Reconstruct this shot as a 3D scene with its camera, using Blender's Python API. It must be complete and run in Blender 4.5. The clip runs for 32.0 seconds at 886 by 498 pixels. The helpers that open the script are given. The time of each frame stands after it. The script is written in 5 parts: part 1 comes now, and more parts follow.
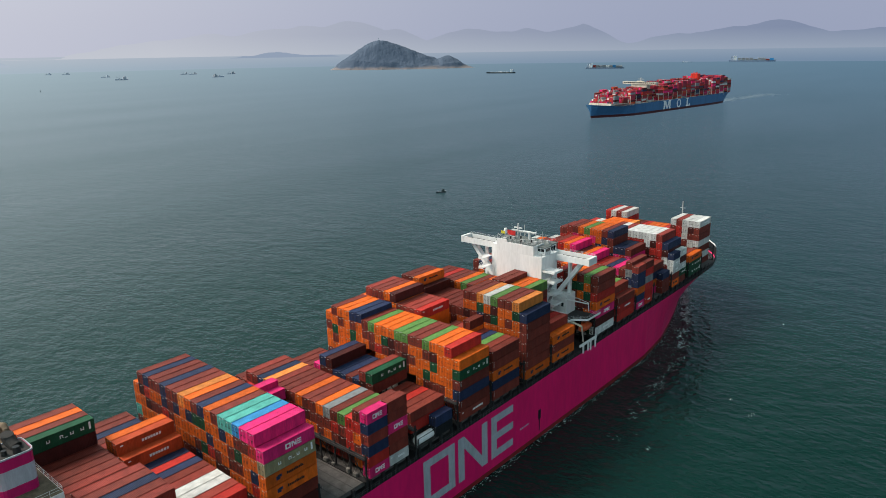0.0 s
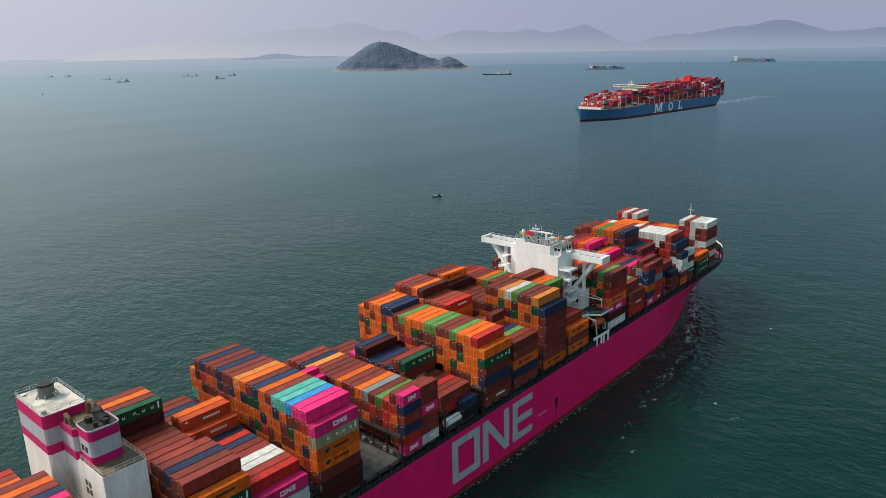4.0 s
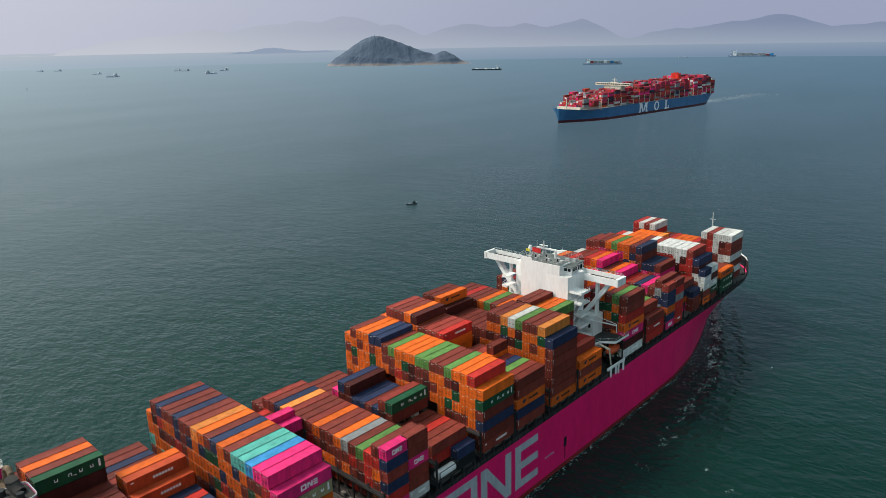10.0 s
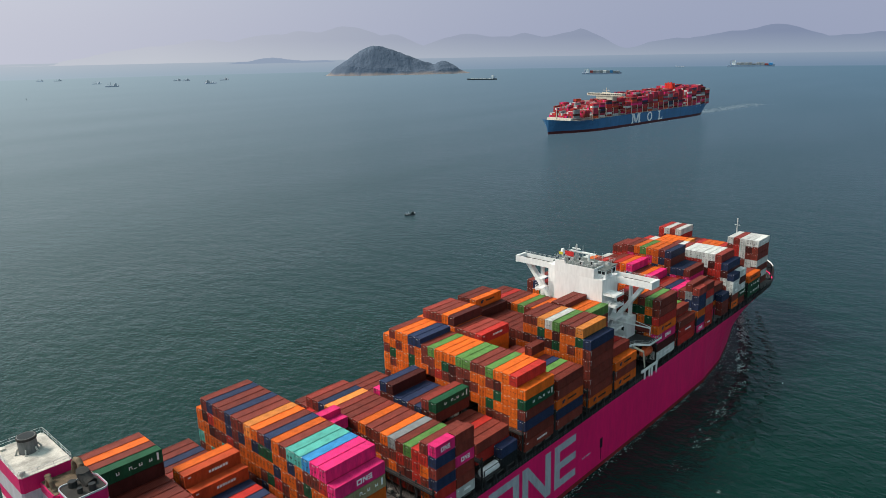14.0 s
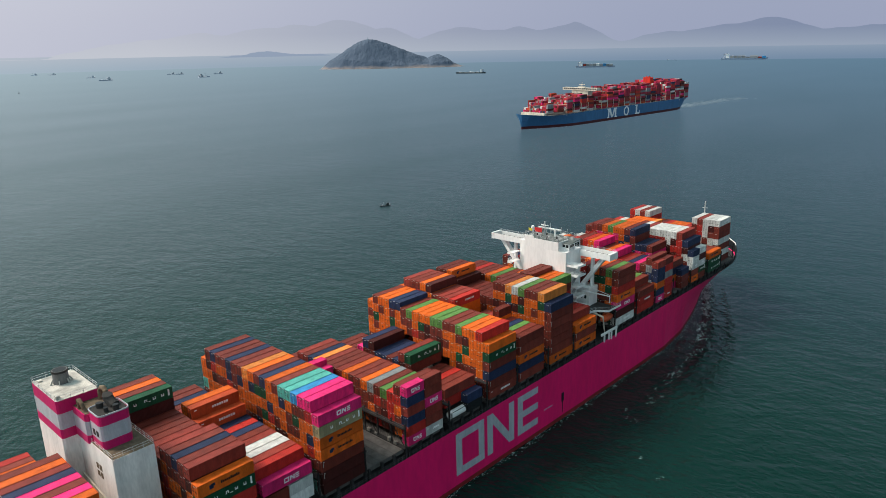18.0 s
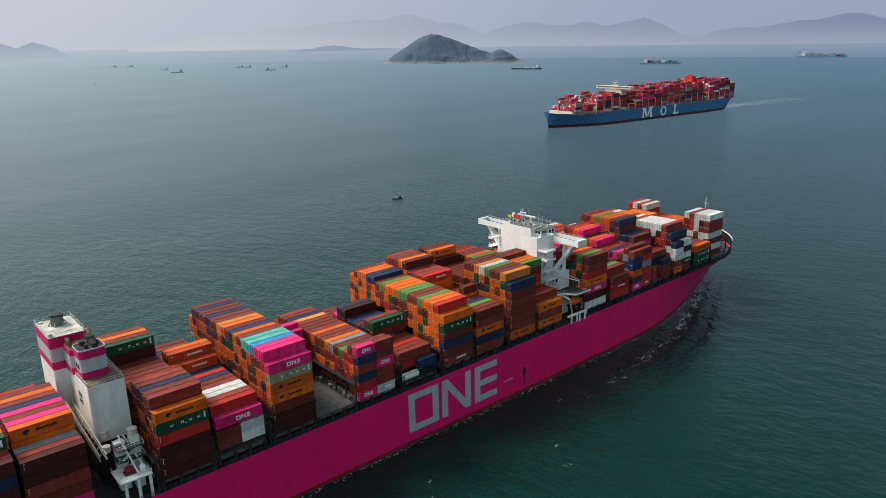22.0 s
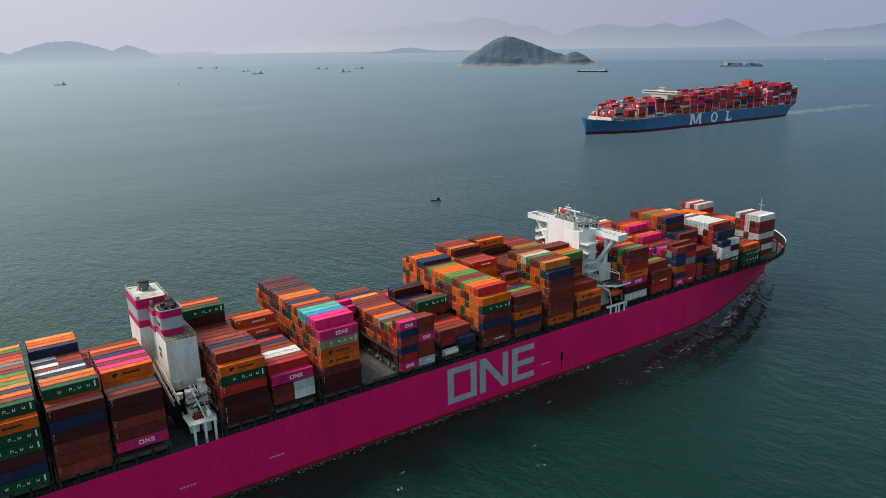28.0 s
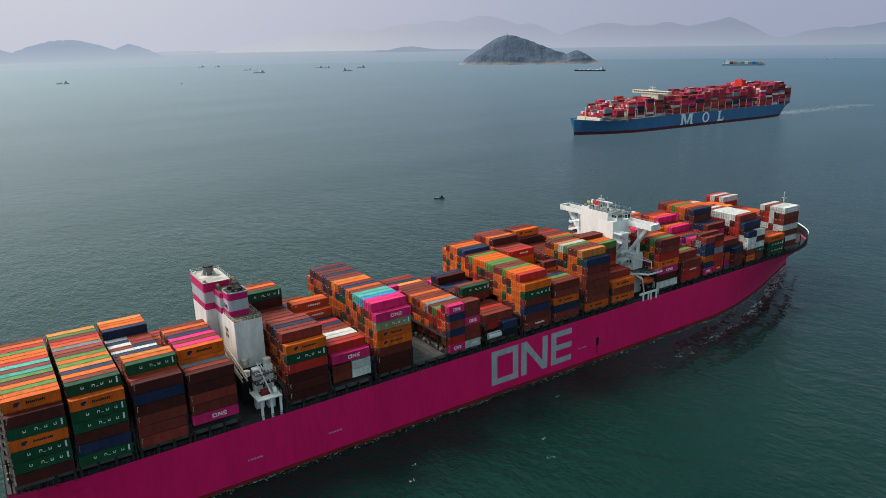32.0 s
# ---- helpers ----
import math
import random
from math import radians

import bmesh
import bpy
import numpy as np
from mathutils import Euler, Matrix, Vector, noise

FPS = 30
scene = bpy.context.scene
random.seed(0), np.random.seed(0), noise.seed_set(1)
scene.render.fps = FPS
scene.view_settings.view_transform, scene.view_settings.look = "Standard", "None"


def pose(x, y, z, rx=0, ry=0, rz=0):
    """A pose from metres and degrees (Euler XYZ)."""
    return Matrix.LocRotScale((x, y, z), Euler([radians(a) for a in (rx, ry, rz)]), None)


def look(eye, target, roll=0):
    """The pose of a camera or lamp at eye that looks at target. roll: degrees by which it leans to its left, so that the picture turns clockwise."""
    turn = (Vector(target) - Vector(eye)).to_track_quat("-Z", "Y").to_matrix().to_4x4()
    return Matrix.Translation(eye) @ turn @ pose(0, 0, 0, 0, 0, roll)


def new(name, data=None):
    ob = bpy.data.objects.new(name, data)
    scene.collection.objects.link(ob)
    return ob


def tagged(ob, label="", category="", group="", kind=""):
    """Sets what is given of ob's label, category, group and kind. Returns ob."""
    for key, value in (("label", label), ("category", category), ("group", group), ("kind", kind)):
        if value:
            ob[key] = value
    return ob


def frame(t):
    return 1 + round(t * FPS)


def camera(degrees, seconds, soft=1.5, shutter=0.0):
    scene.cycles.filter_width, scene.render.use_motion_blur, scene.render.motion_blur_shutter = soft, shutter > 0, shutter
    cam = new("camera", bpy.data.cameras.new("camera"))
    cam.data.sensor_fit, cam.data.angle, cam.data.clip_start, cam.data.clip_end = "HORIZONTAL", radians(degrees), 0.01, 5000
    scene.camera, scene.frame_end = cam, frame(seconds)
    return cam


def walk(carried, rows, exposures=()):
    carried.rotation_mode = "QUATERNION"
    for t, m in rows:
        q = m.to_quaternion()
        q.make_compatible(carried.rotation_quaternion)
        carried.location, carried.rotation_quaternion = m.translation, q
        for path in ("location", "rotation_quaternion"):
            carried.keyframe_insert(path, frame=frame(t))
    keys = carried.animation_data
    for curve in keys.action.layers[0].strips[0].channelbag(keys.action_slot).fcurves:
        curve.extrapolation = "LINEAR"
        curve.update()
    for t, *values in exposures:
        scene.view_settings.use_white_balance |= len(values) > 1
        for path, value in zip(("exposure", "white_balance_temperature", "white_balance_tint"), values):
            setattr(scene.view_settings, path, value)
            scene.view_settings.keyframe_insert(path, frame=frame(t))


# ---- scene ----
cam = camera(64.0, 32.0, soft=0.7)
PATH = [
    (0, (-65.582, -127.859, 109.577), (-64.1279, -126.5976, 109.0360), -1.37),
    (0.5, (-67.764, -128.184, 110.609), (-66.3097, -126.9164, 110.0831), -1.40),
    (1, (-69.959, -128.552, 111.528), (-68.5049, -127.2813, 111.0078), -1.53),
    (1.5, (-72.141, -129.029, 112.215), (-70.6901, -127.7553, 111.6946), -1.54),
    (2, (-74.246, -129.665, 112.667), (-72.7988, -128.3882, 112.1421), -1.56),
    (2.5, (-76.208, -130.491, 112.935), (-74.7644, -129.2116, 112.4080), -1.48),
    (3, (-78.009, -131.488, 113.093), (-76.5686, -130.2066, 112.5621), -1.61),
    (3.5, (-79.708, -132.574, 113.215), (-78.2681, -131.2924, 112.6817), -1.61),
    (5.5, (-77.895, -140.587, 113.589), (-76.4635, -139.3005, 113.0461), -1.49),
    (6, (-75.761, -139.009, 113.350), (-74.3326, -137.7204, 112.8028), -1.58),
    (6.5, (-73.622, -137.343, 113.156), (-72.1951, -136.0534, 112.6069), -1.51),
    (7, (-71.457, -135.505, 113.060), (-70.0315, -134.2153, 112.5083), -1.45),
    (7.5, (-69.257, -133.457, 113.077), (-67.8331, -132.1650, 112.5252), -1.33),
    (8, (-67.038, -131.212, 113.189), (-65.6154, -129.9193, 112.6391), -1.40),
    (8.5, (-64.849, -128.828, 113.373), (-63.4263, -127.5335, 112.8247), -1.40),
    (9, (-62.767, -126.386, 113.608), (-61.3473, -125.0878, 113.0610), -1.50),
    (9.5, (-60.902, -123.985, 113.873), (-59.4844, -122.6850, 113.3231), -1.36),
    (10, (-59.385, -121.756, 114.127), (-57.9710, -120.4526, 113.5784), -1.52),
    (10.5, (-58.362, -119.817, 114.335), (-56.9476, -118.5115, 113.7922), -1.45),
    (11, (-57.945, -118.258, 114.469), (-56.5332, -116.9481, 113.9300), -1.48),
    (11.5, (-58.217, -117.126, 114.501), (-56.8055, -115.8122, 113.9689), -1.50),
    (12, (-59.156, -116.442, 114.418), (-57.7469, -115.1255, 113.8861), -1.52),
    (12.5, (-60.700, -116.180, 114.220), (-59.2915, -114.8620, 113.6918), -1.60),
    (13, (-62.731, -116.277, 113.949), (-61.3245, -114.9576, 113.4194), -1.59),
    (13.5, (-65.108, -116.648, 113.630), (-63.6998, -115.3292, 113.1041), -1.46),
    (14, (-67.682, -117.207, 113.277), (-66.2745, -115.8868, 112.7529), -1.52),
    (14.5, (-70.326, -117.851, 112.909), (-68.9208, -116.5275, 112.3841), -1.51),
    (16.5, (-79.868, -127.875, 113.307), (-78.4697, -126.5493, 112.7732), -1.69),
    (17, (-80.065, -131.785, 113.334), (-78.6673, -130.4592, 112.7974), -1.63),
    (17.5, (-80.157, -135.786, 113.351), (-78.7606, -134.4598, 112.8118), -1.65),
    (18, (-80.056, -139.943, 113.346), (-78.6593, -138.6171, 112.8058), -1.67),
    (18.5, (-79.730, -144.286, 113.326), (-78.3326, -142.9615, 112.7844), -1.67),
    (19, (-79.184, -148.805, 113.314), (-77.7877, -147.4802, 112.7714), -1.57),
    (19.5, (-78.456, -153.462, 113.342), (-77.0650, -152.1325, 112.7979), -1.70),
    (20, (-77.527, -158.197, 113.398), (-76.1413, -156.8622, 112.8508), -1.53),
    (20.5, (-76.388, -162.949, 113.452), (-75.0224, -161.5949, 112.9018), -1.51),
    (21, (-75.058, -167.636, 113.496), (-73.7173, -166.2576, 112.9455), -1.48),
    (21.5, (-73.585, -172.160, 113.543), (-72.2864, -170.7425, 112.9921), -1.40),
    (22, (-72.009, -176.453, 113.612), (-70.7532, -174.9963, 113.0625), -1.23),
    (22.5, (-70.392, -180.466, 113.701), (-69.1787, -178.9738, 113.1528), -1.30),
    (23, (-68.812, -184.173, 113.826), (-67.6335, -182.6534, 113.2765), -1.17),
    (23.5, (-67.350, -187.567, 113.978), (-66.1987, -186.0265, 113.4290), -1.08),
    (24, (-66.097, -190.674, 114.156), (-64.9747, -189.1119, 113.6085), -0.99),
    (24.5, (-65.091, -193.540, 114.349), (-63.9982, -191.9567, 113.8022), -0.94),
    (25, (-64.321, -196.241, 114.554), (-63.2302, -194.6551, 114.0097), -1.09),
    (25.5, (-63.695, -198.863, 114.770), (-62.6072, -197.2748, 114.2278), -1.03),
    (27.5, (-72.590, -198.436, 114.157), (-71.5086, -196.8425, 113.6171), -1.18),
    (28, (-74.811, -198.542, 114.075), (-73.7300, -196.9490, 113.5340), -1.22),
    (28.5, (-77.029, -198.654, 114.004), (-75.9488, -197.0607, 113.4619), -1.16),
    (29, (-79.221, -198.777, 113.940), (-78.1425, -197.1825, 113.3972), -1.21),
    (29.5, (-81.383, -198.926, 113.884), (-80.3060, -197.3304, 113.3411), -1.16),
    (30, (-83.526, -199.120, 113.843), (-82.4502, -197.5239, 113.2994), -1.22),
    (30.5, (-85.656, -199.364, 113.817), (-84.5825, -197.7671, 113.2725), -1.20),
    (31, (-87.808, -199.663, 113.811), (-86.7358, -198.0648, 113.2666), -1.28),
    (31.5, (-89.992, -200.005, 113.832), (-88.9214, -198.4062, 113.2882), -1.25),
    (32, (-92.202, -200.377, 113.874), (-91.1336, -198.7767, 113.3289), -1.32),
]

# start, speed (m/s), heading and slow starboard turn (degrees, degrees per second) of the magenta ship
START, VELOCITY = (0.51, 2.36), (3.643, -0.186)
HEADING, TURN, LIST, LIFT = -1.94, -0.121, -0.67, 1.7
# slow heel, trim and yaw of the ship in the swell, in degrees, second by second
HEEL = (0.14, -0.14, -0.06, 0.03, 0.05, -0.06, 0.01, 0.08, 0.01, 0.04, -0.01, 0.01, -0.06, 0.02, 0.02, 0.07, 0.08, -0.03, -0.07, 0.0, -0.05, 0.01, -0.01, 0.01, 0.02, 0.03, -0.04, -0.01, 0.04, 0.01, 0.01, 0.04, 0.02)
TRIM = (-0.08, 0.12, 0.01, -0.05, 0.0, -0.01, -0.01, -0.02, -0.0, 0.01, 0.01, 0.09, 0.04, 0.01, 0.01, 0.04, 0.08, -0.01, -0.03, 0.08, -0.03, 0.04, -0.01, 0.05, 0.02, 0.01, -0.12, -0.03, 0.01, 0.0, -0.05, -0.0, -0.09)
YAW = (0.33, 0.3, 0.14, 0.13, 0.24, 0.06, 0.07, 0.06, -0.01, -0.04, -0.12, -0.17, -0.16, -0.17, -0.2, -0.1, -0.05, -0.23, -0.22, -0.24, -0.19, -0.07, -0.08, -0.03, 0.07, 0.07, -0.17, 0.04, 0.16, 0.16, 0.18, 0.26, 0.33)


def swell(table, t):
    i = min(31, int(t))
    return radians(table[i] + (table[i + 1] - table[i]) * (t - i))


def flat_pose(t):
    """Place of the magenta ship's wake on the level sea at t seconds."""
    return Matrix.Translation((START[0] + VELOCITY[0] * t, START[1] + VELOCITY[1] * t, 0)) @ Matrix.Rotation(radians(HEADING + TURN * t) + swell(YAW, t), 4, "Z")


def ship_pose(t):
    """Pose of the magenta ship's own space at t seconds."""
    return Matrix.Translation((0, 0, LIFT)) @ flat_pose(t) @ Matrix.Rotation(swell(TRIM, t), 4, "Y") @ Matrix.Rotation(radians(LIST) + swell(HEEL, t), 4, "X")


walk(cam, [(t, ship_pose(t) @ look(e, g, r)) for t, e, g, r in PATH])

# ---- world, sun, exposure ----
SUN_AZ, SUN_EL = radians(118), radians(48)
HAZE_AZ = radians(150)
world = bpy.data.worlds.new("hazy_sky")
scene.world = world
world.use_nodes = True
wn, wl = world.node_tree.nodes, world.node_tree.links
wbg = wn["Background"]
sky = wn.new("ShaderNodeTexSky")
sky.sky_type, sky.sun_disc = "NISHITA", False
sky.sun_elevation, sky.sun_rotation = SUN_EL, math.pi / 2 - SUN_AZ
sky.air_density, sky.dust_density, sky.ozone_density = 1.2, 6.0, 2.0
# haze whitens the sky, most on the sun's side
wtc = wn.new("ShaderNodeTexCoord")
wdot = wn.new("ShaderNodeVectorMath")
wdot.operation = "DOT_PRODUCT"
wdot.inputs[1].default_value = (math.cos(HAZE_AZ), math.sin(HAZE_AZ), -0.1)
wl.new(wtc.outputs["Generated"], wdot.inputs[0])
wmap = wn.new("ShaderNodeMapRange")
wmap.interpolation_type = "SMOOTHSTEP"
wmap.inputs[1].default_value, wmap.inputs[2].default_value = -0.75, 0.5
wl.new(wdot.outputs["Value"], wmap.inputs[0])
haze = wn.new("ShaderNodeMix")
haze.data_type = "RGBA"
haze.inputs[6].default_value, haze.inputs[7].default_value = (3.55, 4.0, 5.5, 1), (6.35, 6.5, 7.55, 1)
wl.new(wmap.outputs[0], haze.inputs[0])
# the haze thins overhead
wsep = wn.new("ShaderNodeSeparateXYZ")
wl.new(wtc.outputs["Generated"], wsep.inputs[0])
wup = wn.new("ShaderNodeMapRange")
wup.interpolation_type = "SMOOTHSTEP"
wup.inputs[1].default_value, wup.inputs[2].default_value = 0.035, 0.36
wl.new(wsep.outputs[2], wup.inputs[0])
high = wn.new("ShaderNodeMix")
high.data_type = "RGBA"
upper = wn.new("ShaderNodeMix")
upper.data_type = "RGBA"
upper.inputs[6].default_value, upper.inputs[7].default_value = (1.45, 2.5, 2.95, 1), (7.0, 9.9, 10.2, 1)
wl.new(wmap.outputs[0], upper.inputs[0])
wl.new(upper.outputs[2], high.inputs[7])
wl.new(wup.outputs[0], high.inputs[0])
wl.new(haze.outputs[2], high.inputs[6])
hz = wn.new("ShaderNodeMix")
hz.data_type = "RGBA"
hz.inputs[0].default_value = 0.85
wl.new(sky.outputs[0], hz.inputs[6])
wl.new(high.outputs[2], hz.inputs[7])
wl.new(hz.outputs[2], wbg.inputs[0])
wbg.inputs[1].default_value = 0.1

sun = new("sun", bpy.data.lights.new("sun", "SUN"))
sun.data.energy, sun.data.angle, sun.data.color = 4.2, radians(20), (1.0, 0.88, 0.77)
sun.matrix_world = look((0, 0, 0), (-math.cos(SUN_AZ) * math.cos(SUN_EL), -math.sin(SUN_AZ) * math.cos(SUN_EL), -math.sin(SUN_EL)))
scene.view_settings.exposure = 0.09


# ---- materials ----
def nodes_of(name):
    m = bpy.data.materials.new(name)
    m.use_nodes = True
    t = m.node_tree
    return m, t.nodes, t.links, t.nodes["Principled BSDF"]


def paint(name, rgb, rough=0.55, metal=0.0, vary=0.25, dirt=0.35, scale=0.6, ribs=0.0, bump=0.02, gloss=0.3):
    """Weathered paint: tone differs from piece to piece, stains and streaks at two scales, optional corrugation."""
    m, n, l, p = nodes_of(name)
    geo = n.new("ShaderNodeTexCoord")
    info = n.new("ShaderNodeObjectInfo")
    mp = n.new("ShaderNodeMapping")
    mp.inputs["Scale"].default_value = (scale, scale, scale * 0.25)
    l.new(geo.outputs["Object"], mp.inputs[0])
    off = n.new("ShaderNodeVectorMath")
    off.operation = "MULTIPLY_ADD"
    off.inputs[1].default_value = (37, 19, 53)
    l.new(info.outputs["Random"], off.inputs[0])
    l.new(mp.outputs[0], off.inputs[2])
    big = n.new("ShaderNodeTexNoise")
    big.inputs["Scale"].default_value, big.inputs["Detail"].default_value = 1.0, 6
    l.new(off.outputs[0], big.inputs["Vector"])
    fine = n.new("ShaderNodeTexNoise")
    fine.inputs["Scale"].default_value, fine.inputs["Detail"].default_value = 7.0, 4
    l.new(off.outputs[0], fine.inputs["Vector"])
    tone = n.new("ShaderNodeMapRange")
    tone.inputs[3].default_value, tone.inputs[4].default_value = 1 - vary, 1 + vary
    l.new(info.outputs["Random"], tone.inputs[0])
    st = n.new("ShaderNodeMapRange")
    st.inputs[1].default_value, st.inputs[2].default_value = 0.35, 0.72
    st.inputs[3].default_value, st.inputs[4].default_value = 1.0, 1 - dirt
    l.new(big.outputs[0], st.inputs[0])
    fs = n.new("ShaderNodeMapRange")
    fs.inputs[1].default_value, fs.inputs[2].default_value = 0.3, 0.75
    fs.inputs[3].default_value, fs.inputs[4].default_value = 1.08, 1 - dirt * 0.5
    l.new(fine.outputs[0], fs.inputs[0])
    k1 = n.new("ShaderNodeMath")
    k1.operation = "MULTIPLY"
    l.new(tone.outputs[0], k1.inputs[0]), l.new(st.outputs[0], k1.inputs[1])
    k2 = n.new("ShaderNodeMath")
    k2.operation = "MULTIPLY"
    l.new(k1.outputs[0], k2.inputs[0]), l.new(fs.outputs[0], k2.inputs[1])
    sc = n.new("ShaderNodeVectorMath")
    sc.operation = "SCALE"
    sc.inputs[0].default_value = rgb
    l.new(k2.outputs[0], sc.inputs["Scale"])
    l.new(sc.outputs[0], p.inputs["Base Color"])
    p.inputs["Roughness"].default_value, p.inputs["Metallic"].default_value = rough, metal
    p.inputs["Specular IOR Level"].default_value = gloss
    bp = n.new("ShaderNodeBump")
    bp.inputs["Distance"].default_value, bp.inputs["Strength"].default_value = bump, 0.5
    l.new(fine.outputs[0], bp.inputs["Height"])
    last = bp
    if ribs:
        wv = n.new("ShaderNodeTexWave")
        wv.inputs["Scale"].default_value, wv.inputs["Distortion"].default_value = ribs, 0
        l.new(geo.outputs["Object"], wv.inputs["Vector"])
        b2 = n.new("ShaderNodeBump")
        b2.inputs["Distance"].default_value, b2.inputs["Strength"].default_value = 0.05, 0.5
        l.new(wv.outputs["Fac"], b2.inputs["Height"]), l.new(bp.outputs[0], b2.inputs["Normal"])
        last = b2
    l.new(last.outputs[0], p.inputs["Normal"])
    return m


PAL = {
    "o": ("orange", (0.74, 0.13, 0.012)), "O": ("light orange", (0.76, 0.245, 0.05)), "b": ("rust-brown", (0.195, 0.034, 0.023)),
    "m": ("dark maroon", (0.075, 0.014, 0.012)), "r": ("red", (0.50, 0.03, 0.022)), "n": ("navy blue", (0.022, 0.034, 0.085)),
    # g is green darkened for the shaded sides, G its lit copy
    "g": ("green", (0.011, 0.075, 0.034)), "G": ("sunlit green", (0.11, 0.24, 0.06)), "p": ("magenta", (0.80, 0.025, 0.18)), "t": ("teal", (0.10, 0.42, 0.36)),
    "u": ("sky blue", (0.04, 0.24, 0.50)), "w": ("white", (0.66, 0.66, 0.64)), "y": ("grey", (0.26, 0.27, 0.28)),
    "k": ("black", (0.02, 0.021, 0.024)), "s": ("khaki", (0.34, 0.28, 0.16)), "R": ("brick-red", (0.28, 0.042, 0.03)), "v": ("vermilion", (0.56, 0.075, 0.022)), "c": ("crimson", (0.40, 0.03, 0.06)),
}
BOX = {k: paint(v[0].replace(" ", "_") + "_container_paint", v[1], 0.6, vary=0.22, ribs=1.15, gloss=0.2) for k, v in PAL.items()}
M_HULL = paint("magenta_hull_paint", (0.78, 0.010, 0.135), 0.42, vary=0.0, dirt=0.14, scale=0.12)
M_BOOT = paint("red_antifouling", (0.24, 0.018, 0.018), 0.6, vary=0.0, scale=0.2)
M_GREY = paint("pale_grey_mark_paint", (0.42, 0.44, 0.48), 0.5, vary=0.0, dirt=0.2)
M_WHITE = paint("white_superstructure_paint", (0.78, 0.77, 0.76), 0.45, vary=0.0, dirt=0.12, scale=0.2)
M_BAND = paint("magenta_band_paint", (0.52, 0.010, 0.12), 0.45, vary=0.0, dirt=0.15)
M_DECK = paint("dark_steel_deck", (0.045, 0.043, 0.045), 0.8, vary=0.1, dirt=0.4, scale=0.4)
M_HATCH = paint("grey_hatch_cover", (0.11, 0.10, 0.095), 0.8, vary=0.1, dirt=0.45, scale=0.5)
M_STEEL = paint("black_lashing_steel", (0.022, 0.021, 0.022), 0.7, vary=0.3, dirt=0.4)
# locking bars coloured black, with the shade beside the rods put in
M_BAR = paint("shade_black_bar", (0.022, 0.02, 0.02), 0.6, 0.3, vary=0.2)
M_TAG = paint("pale_placard", (0.6, 0.6, 0.58), 0.6, vary=0.2)
M_RAIL = paint("pale_grey_rail_paint", (0.50, 0.50, 0.50), 0.6, vary=0.1)
M_BLACK = paint("black_bow_paint", (0.012, 0.013, 0.016), 0.5, vary=0.1)
M_GLASS = paint("dark_window_glass", (0.012, 0.016, 0.02), 0.08, vary=0.1, dirt=0.1, gloss=0.5)
M_SOOT = paint("sooty_steel", (0.035, 0.032, 0.03), 0.75, vary=0.2, dirt=0.5)
M_RUSTY = paint("stained_funnel_deck", (0.18, 0.13, 0.085), 0.85, vary=0.1, dirt=0.5, scale=1.0)
M_ORANGE = paint("orange_lifeboat_plastic", (0.62, 0.10, 0.03), 0.4, vary=0.05)
M_TRI = paint("blue_hull_paint", (0.042, 0.145, 0.30), 0.45, vary=0.0, dirt=0.2, scale=0.1)
M_REDF = paint("bright_red_funnel_paint", (0.72, 0.035, 0.018), 0.5, vary=0.0)
M_CREAM = paint("cream_superstructure_paint", (0.66, 0.60, 0.50), 0.5, vary=0.0)
M_YEL = paint("yellow_flag_cloth", (0.7, 0.6, 0.05), 0.8, vary=0.0)
M_FLAGR = paint("red_flag_cloth", (0.6, 0.03, 0.03), 0.8, vary=0.0)


